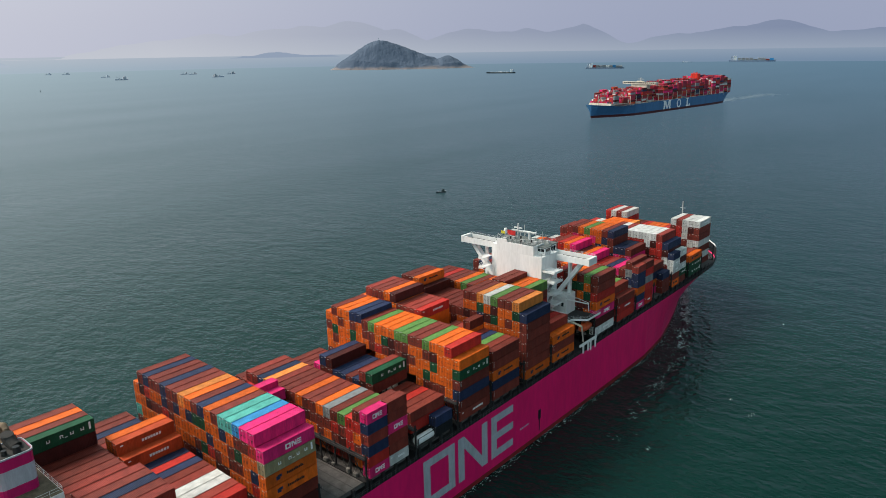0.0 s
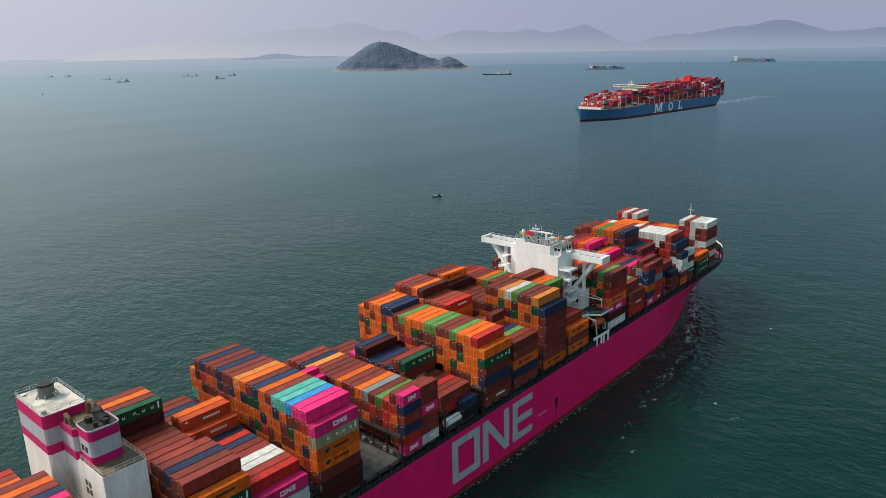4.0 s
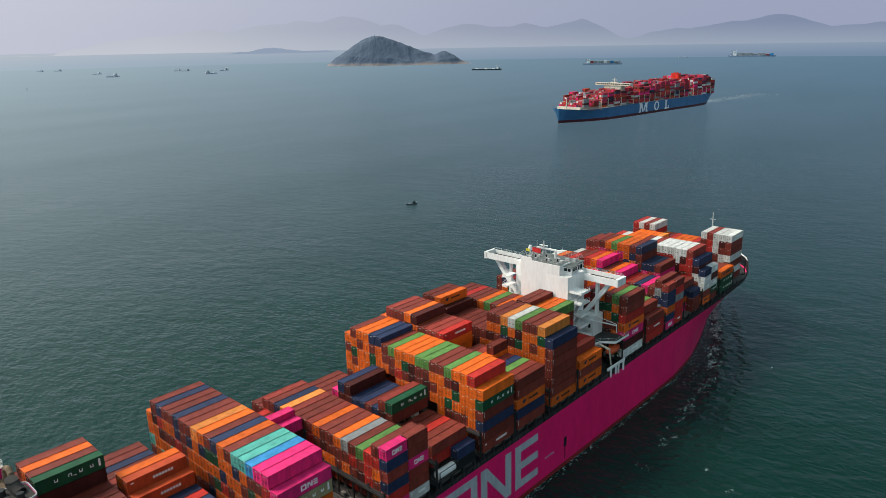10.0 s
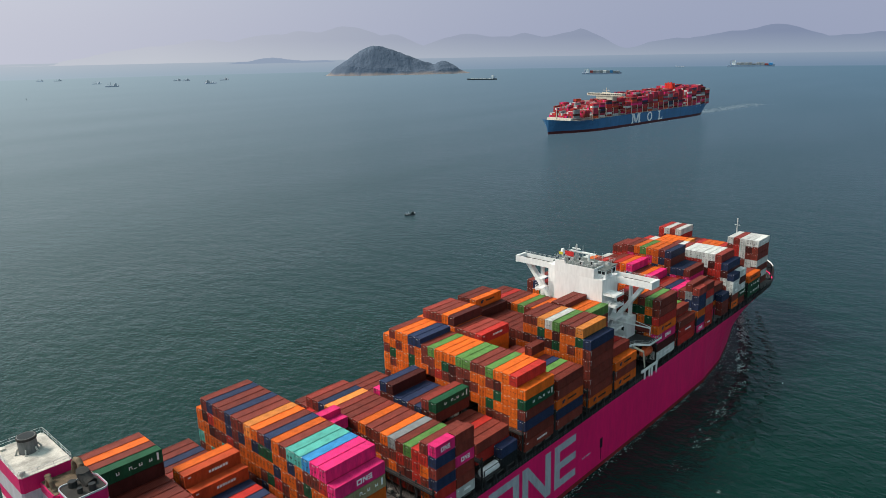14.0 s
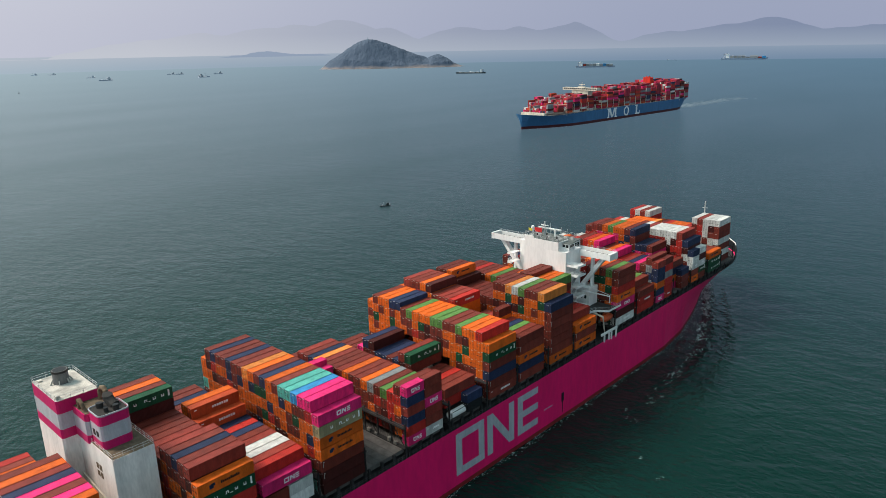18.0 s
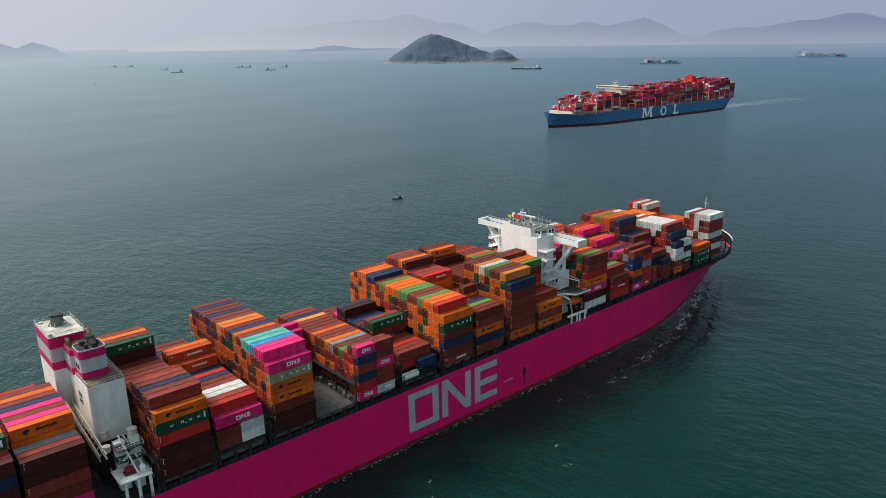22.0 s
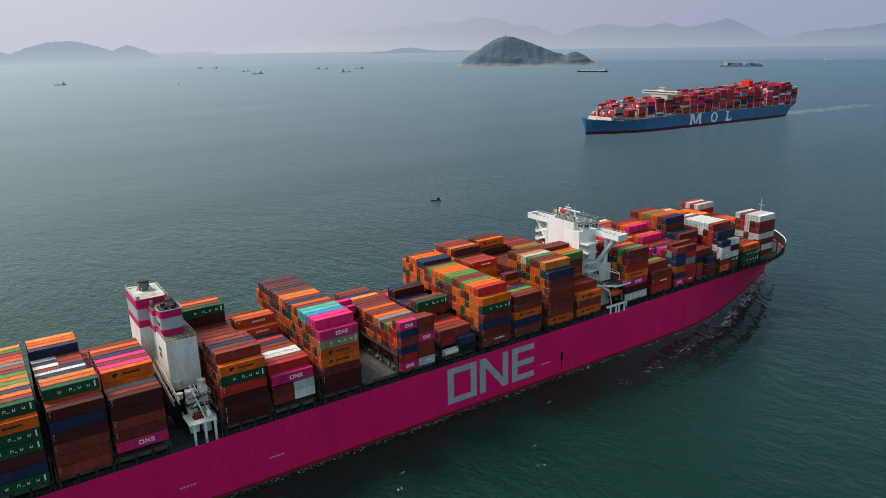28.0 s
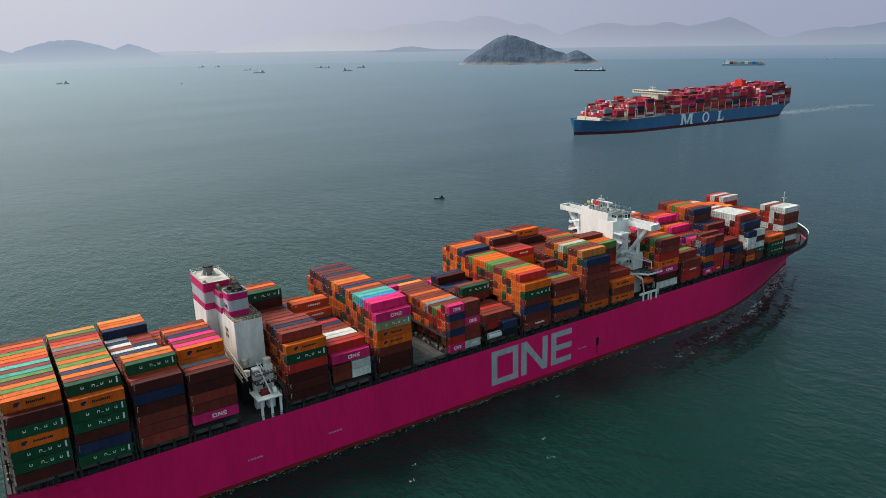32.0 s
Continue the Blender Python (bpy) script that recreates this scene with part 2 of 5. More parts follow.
# ---- mesh helpers ----
class Mesh:
    """Collects boxes, tubes and prisms for one mesh."""

    def __init__(self):
        self.v, self.f, self.mi = [], [], []

    def box(self, x0, x1, y0, y1, z0, z1, mat=0):
        b = len(self.v)
        self.v += [(x0, y0, z0), (x1, y0, z0), (x1, y1, z0), (x0, y1, z0), (x0, y0, z1), (x1, y0, z1), (x1, y1, z1), (x0, y1, z1)]
        self.f += [(b, b + 3, b + 2, b + 1), (b + 4, b + 5, b + 6, b + 7), (b, b + 1, b + 5, b + 4), (b + 1, b + 2, b + 6, b + 5), (b + 2, b + 3, b + 7, b + 6), (b + 3, b, b + 4, b + 7)]
        self.mi += [mat] * 6
        return self

    def tube(self, a, c, r, r2=None, n=8, mat=0):
        a, c = Vector(a), Vector(c)
        q = (c - a).to_track_quat("Z", "Y")
        b = len(self.v)
        for p, rad in ((a, r), (c, r if r2 is None else r2)):
            for i in range(n):
                w = 2 * math.pi * i / n
                self.v.append(tuple(p + q @ Vector((rad * math.cos(w), rad * math.sin(w), 0))))
        self.f += [(b + i, b + (i + 1) % n, b + n + (i + 1) % n, b + n + i) for i in range(n)]
        self.f += [tuple(b + n - 1 - i for i in range(n)), tuple(b + n + i for i in range(n))]
        self.mi += [mat] * (n + 2)
        return self

    def hose(self, pts, r, n=12, mat=0):
        """One bent round pipe through the points, closed at both ends."""
        pts = [Vector(p) for p in pts]
        b, m = len(self.v), len(pts)
        for i, p in enumerate(pts):
            q = (pts[min(i + 1, m - 1)] - pts[max(i - 1, 0)]).to_track_quat("Z", "Y")
            self.v += [tuple(p + q @ Vector((r * math.cos(2 * math.pi * k / n), r * math.sin(2 * math.pi * k / n), 0))) for k in range(n)]
        self.f += [(b + i * n + k, b + i * n + (k + 1) % n, b + (i + 1) * n + (k + 1) % n, b + (i + 1) * n + k) for i in range(m - 1) for k in range(n)]
        self.f += [tuple(b + n - 1 - k for k in range(n)), tuple(b + (m - 1) * n + k for k in range(n))]
        self.mi += [mat] * (n * (m - 1) + 2)
        return self

    def beam(self, a, c, w, h, mat=0):
        """A square bar from a to c."""
        a, c = Vector(a), Vector(c)
        q = (c - a).to_track_quat("Z", "Y")
        b = len(self.v)
        for p in (a, c):
            for i, j in ((-1, -1), (1, -1), (1, 1), (-1, 1)):
                self.v.append(tuple(p + q @ Vector((i * w / 2, j * h / 2, 0))))
        self.f += [(b + 3, b + 2, b + 1, b), (b + 4, b + 5, b + 6, b + 7)] + [(b + i, b + (i + 1) % 4, b + 4 + (i + 1) % 4, b + 4 + i) for i in range(4)]
        self.mi += [mat] * 6
        return self

    def prism(self, pts, axis, lo, hi, mat=0):
        """An outline of 2D points pushed along an axis ('x', 'y' or 'z')."""
        b, n = len(self.v), len(pts)
        for d in (lo, hi):
            for u, w in pts:
                self.v.append({"x": (d, u, w), "y": (u, d, w), "z": (u, w, d)}[axis])
        self.f += [tuple(b + i for i in range(n)), tuple(b + n + n - 1 - i for i in range(n))]
        self.f += [(b + (i + 1) % n, b + i, b + n + i, b + n + (i + 1) % n) for i in range(n)]
        self.mi += [mat] * (n + 2)
        return self

    def data(self, name, mats, fix=True):
        me = bpy.data.meshes.new(name)
        me.from_pydata(self.v, [], self.f)
        for m in mats:
            me.materials.append(m)
        if len(mats) > 1:
            me.polygons.foreach_set("material_index", self.mi)
        if fix:
            bm = bmesh.new()
            bm.from_mesh(me)
            bmesh.ops.recalc_face_normals(bm, faces=bm.faces)
            bm.to_mesh(me)
            bm.free()
        me.update()
        return me


def part(name, mesh, mats, parent=None, label=""):
    """Links a Mesh (or mesh data) as one object, under a thing or a part."""
    if isinstance(mesh, Mesh):
        mesh = mesh.data(name, mats if isinstance(mats, (list, tuple)) else [mats])
    ob = new(name, mesh)
    if parent:
        ob.parent = parent
    return tagged(ob, label) if label else ob


ABOARD = []  # things that sail with the magenta ship
WAKE = []  # broken water that goes along with the magenta ship
CONVOY = []  # things that sail with the blue ship


def aboard(ob):
    ABOARD.append(ob)
    return ob


# ---- sea, sky backdrop, distance ----
def sea_material():
    m, n, l, p = nodes_of("green_sea_water")
    tc = n.new("ShaderNodeTexCoord")
    p.inputs["Base Color"].default_value = (0.004, 0.032, 0.030, 1)
    p.inputs["Roughness"].default_value = 0.2
    p.inputs["IOR"].default_value = 1.29
    p.inputs["Specular Tint"].default_value = (0.80, 1.0, 0.98, 1)
    big = n.new("ShaderNodeTexNoise")
    big.inputs["Scale"].default_value, big.inputs["Detail"].default_value = 0.006, 4
    l.new(tc.outputs["Object"], big.inputs["Vector"])
    ramp = n.new("ShaderNodeMix")
    ramp.data_type = "RGBA"
    ramp.inputs[6].default_value, ramp.inputs[7].default_value = (0.0012, 0.0145, 0.0115, 1), (0.0026, 0.025, 0.0195, 1)
    l.new(big.outputs[0], ramp.inputs[0])
    l.new(ramp.outputs[2], p.inputs["Base Color"])
    # long wind streaks, rougher and smoother water
    sm = n.new("ShaderNodeMapping")
    sm.inputs["Scale"].default_value, sm.inputs["Rotation"].default_value = (0.0016, 0.0075, 1), (0, 0, radians(-42))
    l.new(tc.outputs["Object"], sm.inputs[0])
    sn = n.new("ShaderNodeTexNoise")
    sn.inputs["Scale"].default_value, sn.inputs["Detail"].default_value = 1.0, 4
    l.new(sm.outputs[0], sn.inputs["Vector"])
    sr = n.new("ShaderNodeMapRange")
    sr.inputs[1].default_value, sr.inputs[2].default_value, sr.inputs[3].default_value, sr.inputs[4].default_value = 0.3, 0.7, 0.15, 0.26
    l.new(sn.outputs[0], sr.inputs[0])
    l.new(sr.outputs[0], p.inputs["Roughness"])
    last = None
    for scale, dist, stretch, turn in ((0.022, 1.1, 0.6, 50), (0.06, 1.1, 0.6, 30), (0.2, 0.85, 0.6, 42), (0.55, 0.46, 0.7, 20)):
        mp = n.new("ShaderNodeMapping")
        mp.inputs["Scale"].default_value = (scale, scale * stretch, scale)
        mp.inputs["Rotation"].default_value = (0, 0, radians(turn))
        l.new(tc.outputs["Object"], mp.inputs[0])
        nz = n.new("ShaderNodeTexNoise")
        nz.inputs["Scale"].default_value, nz.inputs["Detail"].default_value = 1.0, 3
        l.new(mp.outputs[0], nz.inputs["Vector"])
        b = n.new("ShaderNodeBump")
        b.inputs["Distance"].default_value, b.inputs["Strength"].default_value = dist, 0.9
        l.new(nz.outputs[0], b.inputs["Height"])
        if last:
            l.new(last.outputs[0], b.inputs["Normal"])
        last = b
    l.new(last.outputs[0], p.inputs["Normal"])
    return m


M_SEA = sea_material()
sea = Mesh()
sea.v = [(-9000, -9000, 0), (9000, -9000, 0), (9000, 9000, 0), (-9000, 9000, 0)]
sea.f, sea.mi = [(0, 1, 2, 3)], [0]
tagged(part("water", sea, M_SEA), "grey-green sea with small wind ripples", "sea", kind="structure")


def plain(name, rgb, rough=0.9):
    m, n, l, p = nodes_of(name)
    tc = n.new("ShaderNodeTexCoord")
    nz = n.new("ShaderNodeTexNoise")
    nz.inputs["Scale"].default_value, nz.inputs["Detail"].default_value = 0.012, 8
    l.new(tc.outputs["Object"], nz.inputs["Vector"])
    mr = n.new("ShaderNodeMapRange")
    mr.inputs[1].default_value, mr.inputs[2].default_value = 0.3, 0.7
    mr.inputs[3].default_value, mr.inputs[4].default_value = 0.75, 1.25
    l.new(nz.outputs[0], mr.inputs[0])
    sc = n.new("ShaderNodeVectorMath")
    sc.operation = "SCALE"
    sc.inputs[0].default_value = rgb
    l.new(mr.outputs[0], sc.inputs["Scale"])
    l.new(sc.outputs[0], p.inputs["Base Color"])
    p.inputs["Roughness"].default_value = rough
    return m


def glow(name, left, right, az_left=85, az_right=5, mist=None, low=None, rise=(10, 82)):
    """Distant haze put into emission: a backdrop that glows, paler towards the sun's side."""
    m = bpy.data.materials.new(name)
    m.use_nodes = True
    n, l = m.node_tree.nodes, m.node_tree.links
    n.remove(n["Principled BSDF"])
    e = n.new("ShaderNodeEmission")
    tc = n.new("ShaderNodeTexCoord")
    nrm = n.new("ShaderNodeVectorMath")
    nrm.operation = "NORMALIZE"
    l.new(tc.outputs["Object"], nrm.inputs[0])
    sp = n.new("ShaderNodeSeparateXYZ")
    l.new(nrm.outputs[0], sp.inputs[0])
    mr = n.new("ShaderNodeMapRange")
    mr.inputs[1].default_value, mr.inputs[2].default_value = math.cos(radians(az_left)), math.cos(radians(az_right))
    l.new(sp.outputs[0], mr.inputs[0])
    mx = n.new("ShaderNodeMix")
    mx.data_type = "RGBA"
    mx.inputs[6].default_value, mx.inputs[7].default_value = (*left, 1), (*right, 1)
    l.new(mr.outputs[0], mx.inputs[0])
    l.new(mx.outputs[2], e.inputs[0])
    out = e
    if low:  # haze graded by height in the glow colour, low tints at the foot
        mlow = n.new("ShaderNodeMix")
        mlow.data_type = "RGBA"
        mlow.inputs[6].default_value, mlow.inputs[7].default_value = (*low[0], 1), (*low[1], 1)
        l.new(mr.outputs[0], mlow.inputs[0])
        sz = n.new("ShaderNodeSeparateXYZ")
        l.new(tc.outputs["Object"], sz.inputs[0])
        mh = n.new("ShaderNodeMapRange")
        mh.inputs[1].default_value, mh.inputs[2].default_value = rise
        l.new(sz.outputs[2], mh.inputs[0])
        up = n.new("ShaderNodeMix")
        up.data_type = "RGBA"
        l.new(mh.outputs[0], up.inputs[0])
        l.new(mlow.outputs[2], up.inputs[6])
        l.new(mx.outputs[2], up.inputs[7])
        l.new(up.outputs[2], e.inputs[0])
    if mist:  # glowing haze veil, thins out towards the near water
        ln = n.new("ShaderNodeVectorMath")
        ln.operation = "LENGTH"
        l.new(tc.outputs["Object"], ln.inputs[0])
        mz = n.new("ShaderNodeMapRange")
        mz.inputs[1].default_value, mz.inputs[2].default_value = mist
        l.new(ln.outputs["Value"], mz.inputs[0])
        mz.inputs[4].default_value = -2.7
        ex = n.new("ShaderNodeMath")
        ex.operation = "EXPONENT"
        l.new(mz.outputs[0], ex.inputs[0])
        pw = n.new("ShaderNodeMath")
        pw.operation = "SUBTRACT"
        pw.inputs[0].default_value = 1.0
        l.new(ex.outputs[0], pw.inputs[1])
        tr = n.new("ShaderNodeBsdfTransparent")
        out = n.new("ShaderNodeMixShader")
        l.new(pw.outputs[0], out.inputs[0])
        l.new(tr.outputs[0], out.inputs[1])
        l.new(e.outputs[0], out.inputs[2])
    l.new(out.outputs[0], n["Material Output"].inputs[0])
    return m


def polar(az, d, z=0.0):
    return (d * math.cos(radians(az)), d * math.sin(radians(az)), z)


def ridge(name, az0, az1, d, foot, peaks, mat, label, seed, rough=5.0, thick=60, n=140, category="mountains"):
    """A far range as a closed ridge that rises from foot: peaks are (azimuth, height, half-width in degrees)."""
    rnd = random.Random(seed)
    ms = Mesh()
    ph = [rnd.uniform(0, 6.28) for _ in range(7)]
    for i in range(n + 1):
        az = az0 + (az1 - az0) * i / n
        h = max(pk * max(0.0, 1 - (abs(az - a) / w) ** 1.3) for a, pk, w in peaks)
        h += rough * sum(math.sin(az * (2 + 1.9 * k * k) + ph[k]) / (k + 1.3) for k in range(7)) * min(1, h / 30)
        h = max(h, 0.5)
        ms.v += [polar(az, d - thick, foot - 3), polar(az, d, foot + h), polar(az, d + thick, foot - 3)]
    for i in range(n):
        b = 3 * i
        ms.f += [(b, b + 3, b + 4, b + 1), (b + 1, b + 4, b + 5, b + 2)]
    ms.mi = [0] * len(ms.f)
    return tagged(part(name, ms, mat), label, category, kind="structure")


# the sea beyond four and a half kilometres, foreshortened into a pale ring with haze in its glow
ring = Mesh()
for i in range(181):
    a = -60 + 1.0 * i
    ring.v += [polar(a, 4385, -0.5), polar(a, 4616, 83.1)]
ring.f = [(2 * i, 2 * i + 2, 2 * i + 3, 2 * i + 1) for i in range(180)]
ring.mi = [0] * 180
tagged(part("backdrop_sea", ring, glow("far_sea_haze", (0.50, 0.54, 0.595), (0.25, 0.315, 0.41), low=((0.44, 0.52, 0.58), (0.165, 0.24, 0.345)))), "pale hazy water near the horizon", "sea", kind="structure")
# glowing see-through sheet that paints pale haze over the water, thicker with the distance
haze_veil = Mesh()
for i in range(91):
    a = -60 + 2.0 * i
    haze_veil.v += [polar(a, 200, 0.05), polar(a, 2000, 0.6), polar(a, 4404, 2.5)]
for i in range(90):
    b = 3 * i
    haze_veil.f += [(b, b + 3, b + 4, b + 1), (b + 1, b + 4, b + 5, b + 2)]
haze_veil.mi = [0] * 180
tagged(part("backdrop_mist", haze_veil, glow("sea_haze_veil_glow", (0.44, 0.54, 0.58), (0.12, 0.21, 0.295), mist=(200, 4600))), "pale glowing haze veil over the distant water", "mist", kind="structure")
# blue haze of distance is put into the glowing ridge colours
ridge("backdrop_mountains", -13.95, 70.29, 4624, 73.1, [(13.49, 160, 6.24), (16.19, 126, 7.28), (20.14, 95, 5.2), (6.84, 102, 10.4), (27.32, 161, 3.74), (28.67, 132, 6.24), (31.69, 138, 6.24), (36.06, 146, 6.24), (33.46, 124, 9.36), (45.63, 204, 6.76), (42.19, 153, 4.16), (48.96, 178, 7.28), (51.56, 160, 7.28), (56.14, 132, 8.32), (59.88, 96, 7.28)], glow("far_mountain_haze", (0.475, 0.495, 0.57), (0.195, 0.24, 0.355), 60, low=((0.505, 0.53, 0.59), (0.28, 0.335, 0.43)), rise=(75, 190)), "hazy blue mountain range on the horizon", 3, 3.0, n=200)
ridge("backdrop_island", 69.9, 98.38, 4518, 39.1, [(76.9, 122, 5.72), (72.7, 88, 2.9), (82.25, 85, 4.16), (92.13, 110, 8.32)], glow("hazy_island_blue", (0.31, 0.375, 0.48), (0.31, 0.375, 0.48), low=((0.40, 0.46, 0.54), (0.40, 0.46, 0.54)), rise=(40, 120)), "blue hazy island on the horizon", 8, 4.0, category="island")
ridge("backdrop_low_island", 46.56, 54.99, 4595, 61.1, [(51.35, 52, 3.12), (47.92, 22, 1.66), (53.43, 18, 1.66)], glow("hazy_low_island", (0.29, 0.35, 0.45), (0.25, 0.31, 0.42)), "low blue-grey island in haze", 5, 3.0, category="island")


# ---- the magenta container ship ----
def base_z(x):
    """Level of the hatch covers on which the containers stand."""
    return 18.55 + 0.006 * x


def deck_z(x):
    return base_z(x) - 2.55


ship = aboard(tagged(new("container_ship"), "huge magenta container ship with pale grey painted shapes, under way", "container ship"))
STATIONS = [  # x, half-breadth at the deck, at the waterline
    (-98, 22.5, 15), (-92, 24.5, 19.5), (-80, 25.5, 23.5), (-60, 25.5, 25.3), (-20, 25.5, 25.5), (40, 25.5, 25.5), (100, 25.5, 25.5),
    (140, 25.5, 25.5), (165, 25.5, 25.2), (185, 25.5, 22.8), (203, 25.4, 18.6), (219, 25, 14.2), (231.2, 24.4, 10.4), (240, 22.4, 7.6), (247.6, 18.6, 5.2), (253.3, 13.9, 3.2), (257.7, 9, 1.8), (261.3, 4.6, 0.9), (263.1, 0.6, 0.3)]


def breadth(x, u):
    """Half-breadth of the hull at x; u runs from the waterline (0) to the deck (1)."""
    for (xa, da, wa), (xb, db, wb) in zip(STATIONS, STATIONS[1:]):
        if x <= xb:
            k = (x - xa) / (xb - xa)
            d, w = da + (db - da) * k, wa + (wb - wa) * k
            return w + (d - w) * u ** 1.5
    return 0.3


def shell(z_lo, z_hi, x_lo, x_hi, steps, extra=0.0):
    """Both sides of the hull between two levels, closed at the ends."""
    ms = Mesh()
    xs = sorted({x_lo, x_hi, *[s[0] for s in STATIONS if x_lo < s[0] < x_hi], *[x_lo + (x_hi - x_lo) * i / 60 for i in range(61)]})
    for x in xs:
        for sgn in (-1, 1):
            for j in range(steps + 1):
                zl, zh = z_lo(x), z_hi(x)
                z = zl + (zh - zl) * j / steps
                u = min(1.0, max(0.0, z / (deck_z(x) + 0.001)))
                ms.v.append((x, sgn * (breadth(x, u) + extra), z))
    w = 2 * (steps + 1)
    for i in range(len(xs) - 1):
        for sd in (0, 1):
            for j in range(steps):
                a = i * w + sd * (steps + 1) + j
                q = (a, a + w, a + w + 1, a + 1)
                ms.f.append(q if sd == 0 else q[::-1])
    for i in (0, len(xs) - 1):
        for j in range(steps):
            a = i * w + j
            q = (a, a + steps + 1, a + steps + 2, a + 1)
            ms.f.append(q[::-1] if i == 0 else q)
    ms.mi = [0] * len(ms.f)
    return ms


part("hull", shell(lambda x: -0.7, lambda x: deck_z(x), -98, 263, 6), M_HULL, ship, "magenta painted hull")
part("boot_top", shell(lambda x: -6.5, lambda x: -0.7, -98, 263, 2, 0.02), M_BOOT, ship, "dark red underwater paint")
dk = Mesh()
xs = [-98 + 361 * i / 240 for i in range(241)]
for x in xs:
    hb = breadth(x, 1) - 0.05
    dk.v += [(x, -hb, deck_z(x) - 0.3), (x, hb, deck_z(x) - 0.3)]
dk.f = [(2 * i, 2 * i + 2, 2 * i + 3, 2 * i + 1) for i in range(240)]
dk.mi = [0] * 240
part("main_deck", dk, M_DECK, ship, "dark steel deck")


def bulwark_top(x):
    return deck_z(x) + max(0.0, min(1.0, (x - 224) / 18)) * 4.6


part("bow_bulwark", shell(lambda x: deck_z(x), bulwark_top, 222, 263, 3, 0.03), M_BLACK, ship, "black flared bow bulwark")
for sgn in (-1, 1):
    rim = Mesh()
    last = None
    for i in range(30):
        x = 244 + (262.9 - 244) * i / 29
        here = (x, sgn * (breadth(x, 1) + 0.05), bulwark_top(x))
        if last:
            rim.beam(last, here, 0.3, 0.4)
        last = here
    part("bulwark_rim", rim, M_WHITE, ship, "white bulwark rim")

lining = Mesh()
for i in range(24):
    x = 236 + (262.7 - 236) * i / 23
    lining.v += [(x, breadth(x, 1) - 0.25, deck_z(x) - 0.8), (x, breadth(x, 1) - 0.25, bulwark_top(x) - 0.1)]
lining.f = [(2 * i, 2 * i + 1, 2 * i + 3, 2 * i + 2) for i in range(23)]
lining.mi = [0] * 23
part("bulwark_lining", lining, M_WHITE, ship, "white inner side of the bulwark")

# plain painted shapes on the starboard side: a square ring, bars and a slanted bar
Y_L = -25.53


def plate(pts, name="hull_mark"):
    part(name, Mesh().prism(pts, "y", Y_L - 0.05, Y_L + 0.02), M_GREY, ship, "pale grey painted hull mark")


L0, L1, LW = 2.1, 14.6, 2.1
plate([(43.3, L0), (55.0, L0), (55.0, L0 + LW), (43.3, L0 + LW)])
plate([(43.3, L1 - LW), (55.0, L1 - LW), (55.0, L1), (43.3, L1)])
plate([(43.3, L0 + LW), (45.7, L0 + LW), (45.7, L1 - LW), (43.3, L1 - LW)])
plate([(52.6, L0 + LW), (55.0, L0 + LW), (55.0, L1 - LW), (52.6, L1 - LW)])
plate([(56.4, L0), (58.8, L0), (58.8, L1), (56.4, L1)])
plate([(58.8, L1), (58.8, L1 - 3.4), (66.2, L0), (66.2, L0 + 3.4)])
plate([(66.2, L0), (68.6, L0), (68.6, L1), (66.2, L1)])
for z in (L0, 7.3, L1 - LW):
    plate([(70.4, z), (80.4, z), (80.4, z + LW), (70.4, z + LW)])
plate([(70.4, L0 + LW), (72.8, L0 + LW), (72.8, 7.3), (70.4, 7.3)])
plate([(70.4, 7.3 + LW), (72.8, 7.3 + LW), (72.8, L1 - LW), (70.4, L1 - LW)])
part("pilot_mark", Mesh().box(93.3, 94.6, -25.56, -25.5, 4.2, 7.2).box(93.75, 94.1, -25.56, -25.5, 0.4, 4.2), M_BLACK, ship, "black boarding mark")
for x in (-42, -17.5, 84):
    ms = Mesh()
    for i in range(5):
        ms.box(x + i * 0.9, x + i * 0.9 + 0.55, -25.56, -25.5, 4.9, 5.3)
    part("draught_mark", ms, M_GREY, ship)


# ---- containers ----
ROW, Y0 = 2.51, -25.1


def box_mesh(L, H, W=2.33):
    """Body of a container, aft end at x = 0, starboard side at y = 0: recessed corrugated panels in a proud frame."""
    ms = Mesh()
    ms.box(0.05, L - 0.05, 0.05, W - 0.05, 0.05, H - 0.05)
    for x in (0, L - 0.17):
        for y in (0, W - 0.15):
            ms.box(x, x + 0.17, y, y + 0.15, 0, H)
    for y in (0, W - 0.10):
        ms.box(0.17, L - 0.17, y, y + 0.10, 0, 0.18)
        ms.box(0.17, L - 0.17, y, y + 0.10, H - 0.11, H)
    for x in (0, L - 0.12):
        ms.box(x, x + 0.12, 0.15, W - 0.15, 0, 0.16)
        ms.box(x, x + 0.12, 0.15, W - 0.15, H - 0.14, H)
    return ms


def door_mesh(H, side):
    """One door leaf on the aft end with its two locking bars."""
    ms = Mesh()
    a, b = (0.17, 1.13) if side == 0 else (1.20, 2.16)
    ms.box(-0.005, 0.045, a, b, 0.19, H - 0.17, 0)
    for k in (0.34, 0.70):
        y = a + (b - a) * k
        ms.box(-0.04, -0.006, y - 0.022, y + 0.022, 0.05, H - 0.05, 1)
    ms.box(-0.06, -0.006, a + 0.1, b - 0.1, H * 0.42, H * 0.42 + 0.06, 1)
    ms.box(-0.03, -0.004, (a - 0.12 if side == 0 else b - 0.06), (a + 0.06 if side == 0 else b + 0.12), H - 0.2, H - 0.02, 2)
    ms.box(-0.02, -0.004, b - 0.34 if side == 0 else a + 0.1, b - 0.12 if side == 0 else a + 0.32, H * 0.78, H * 0.86, 2)
    return ms


CACHE = {}


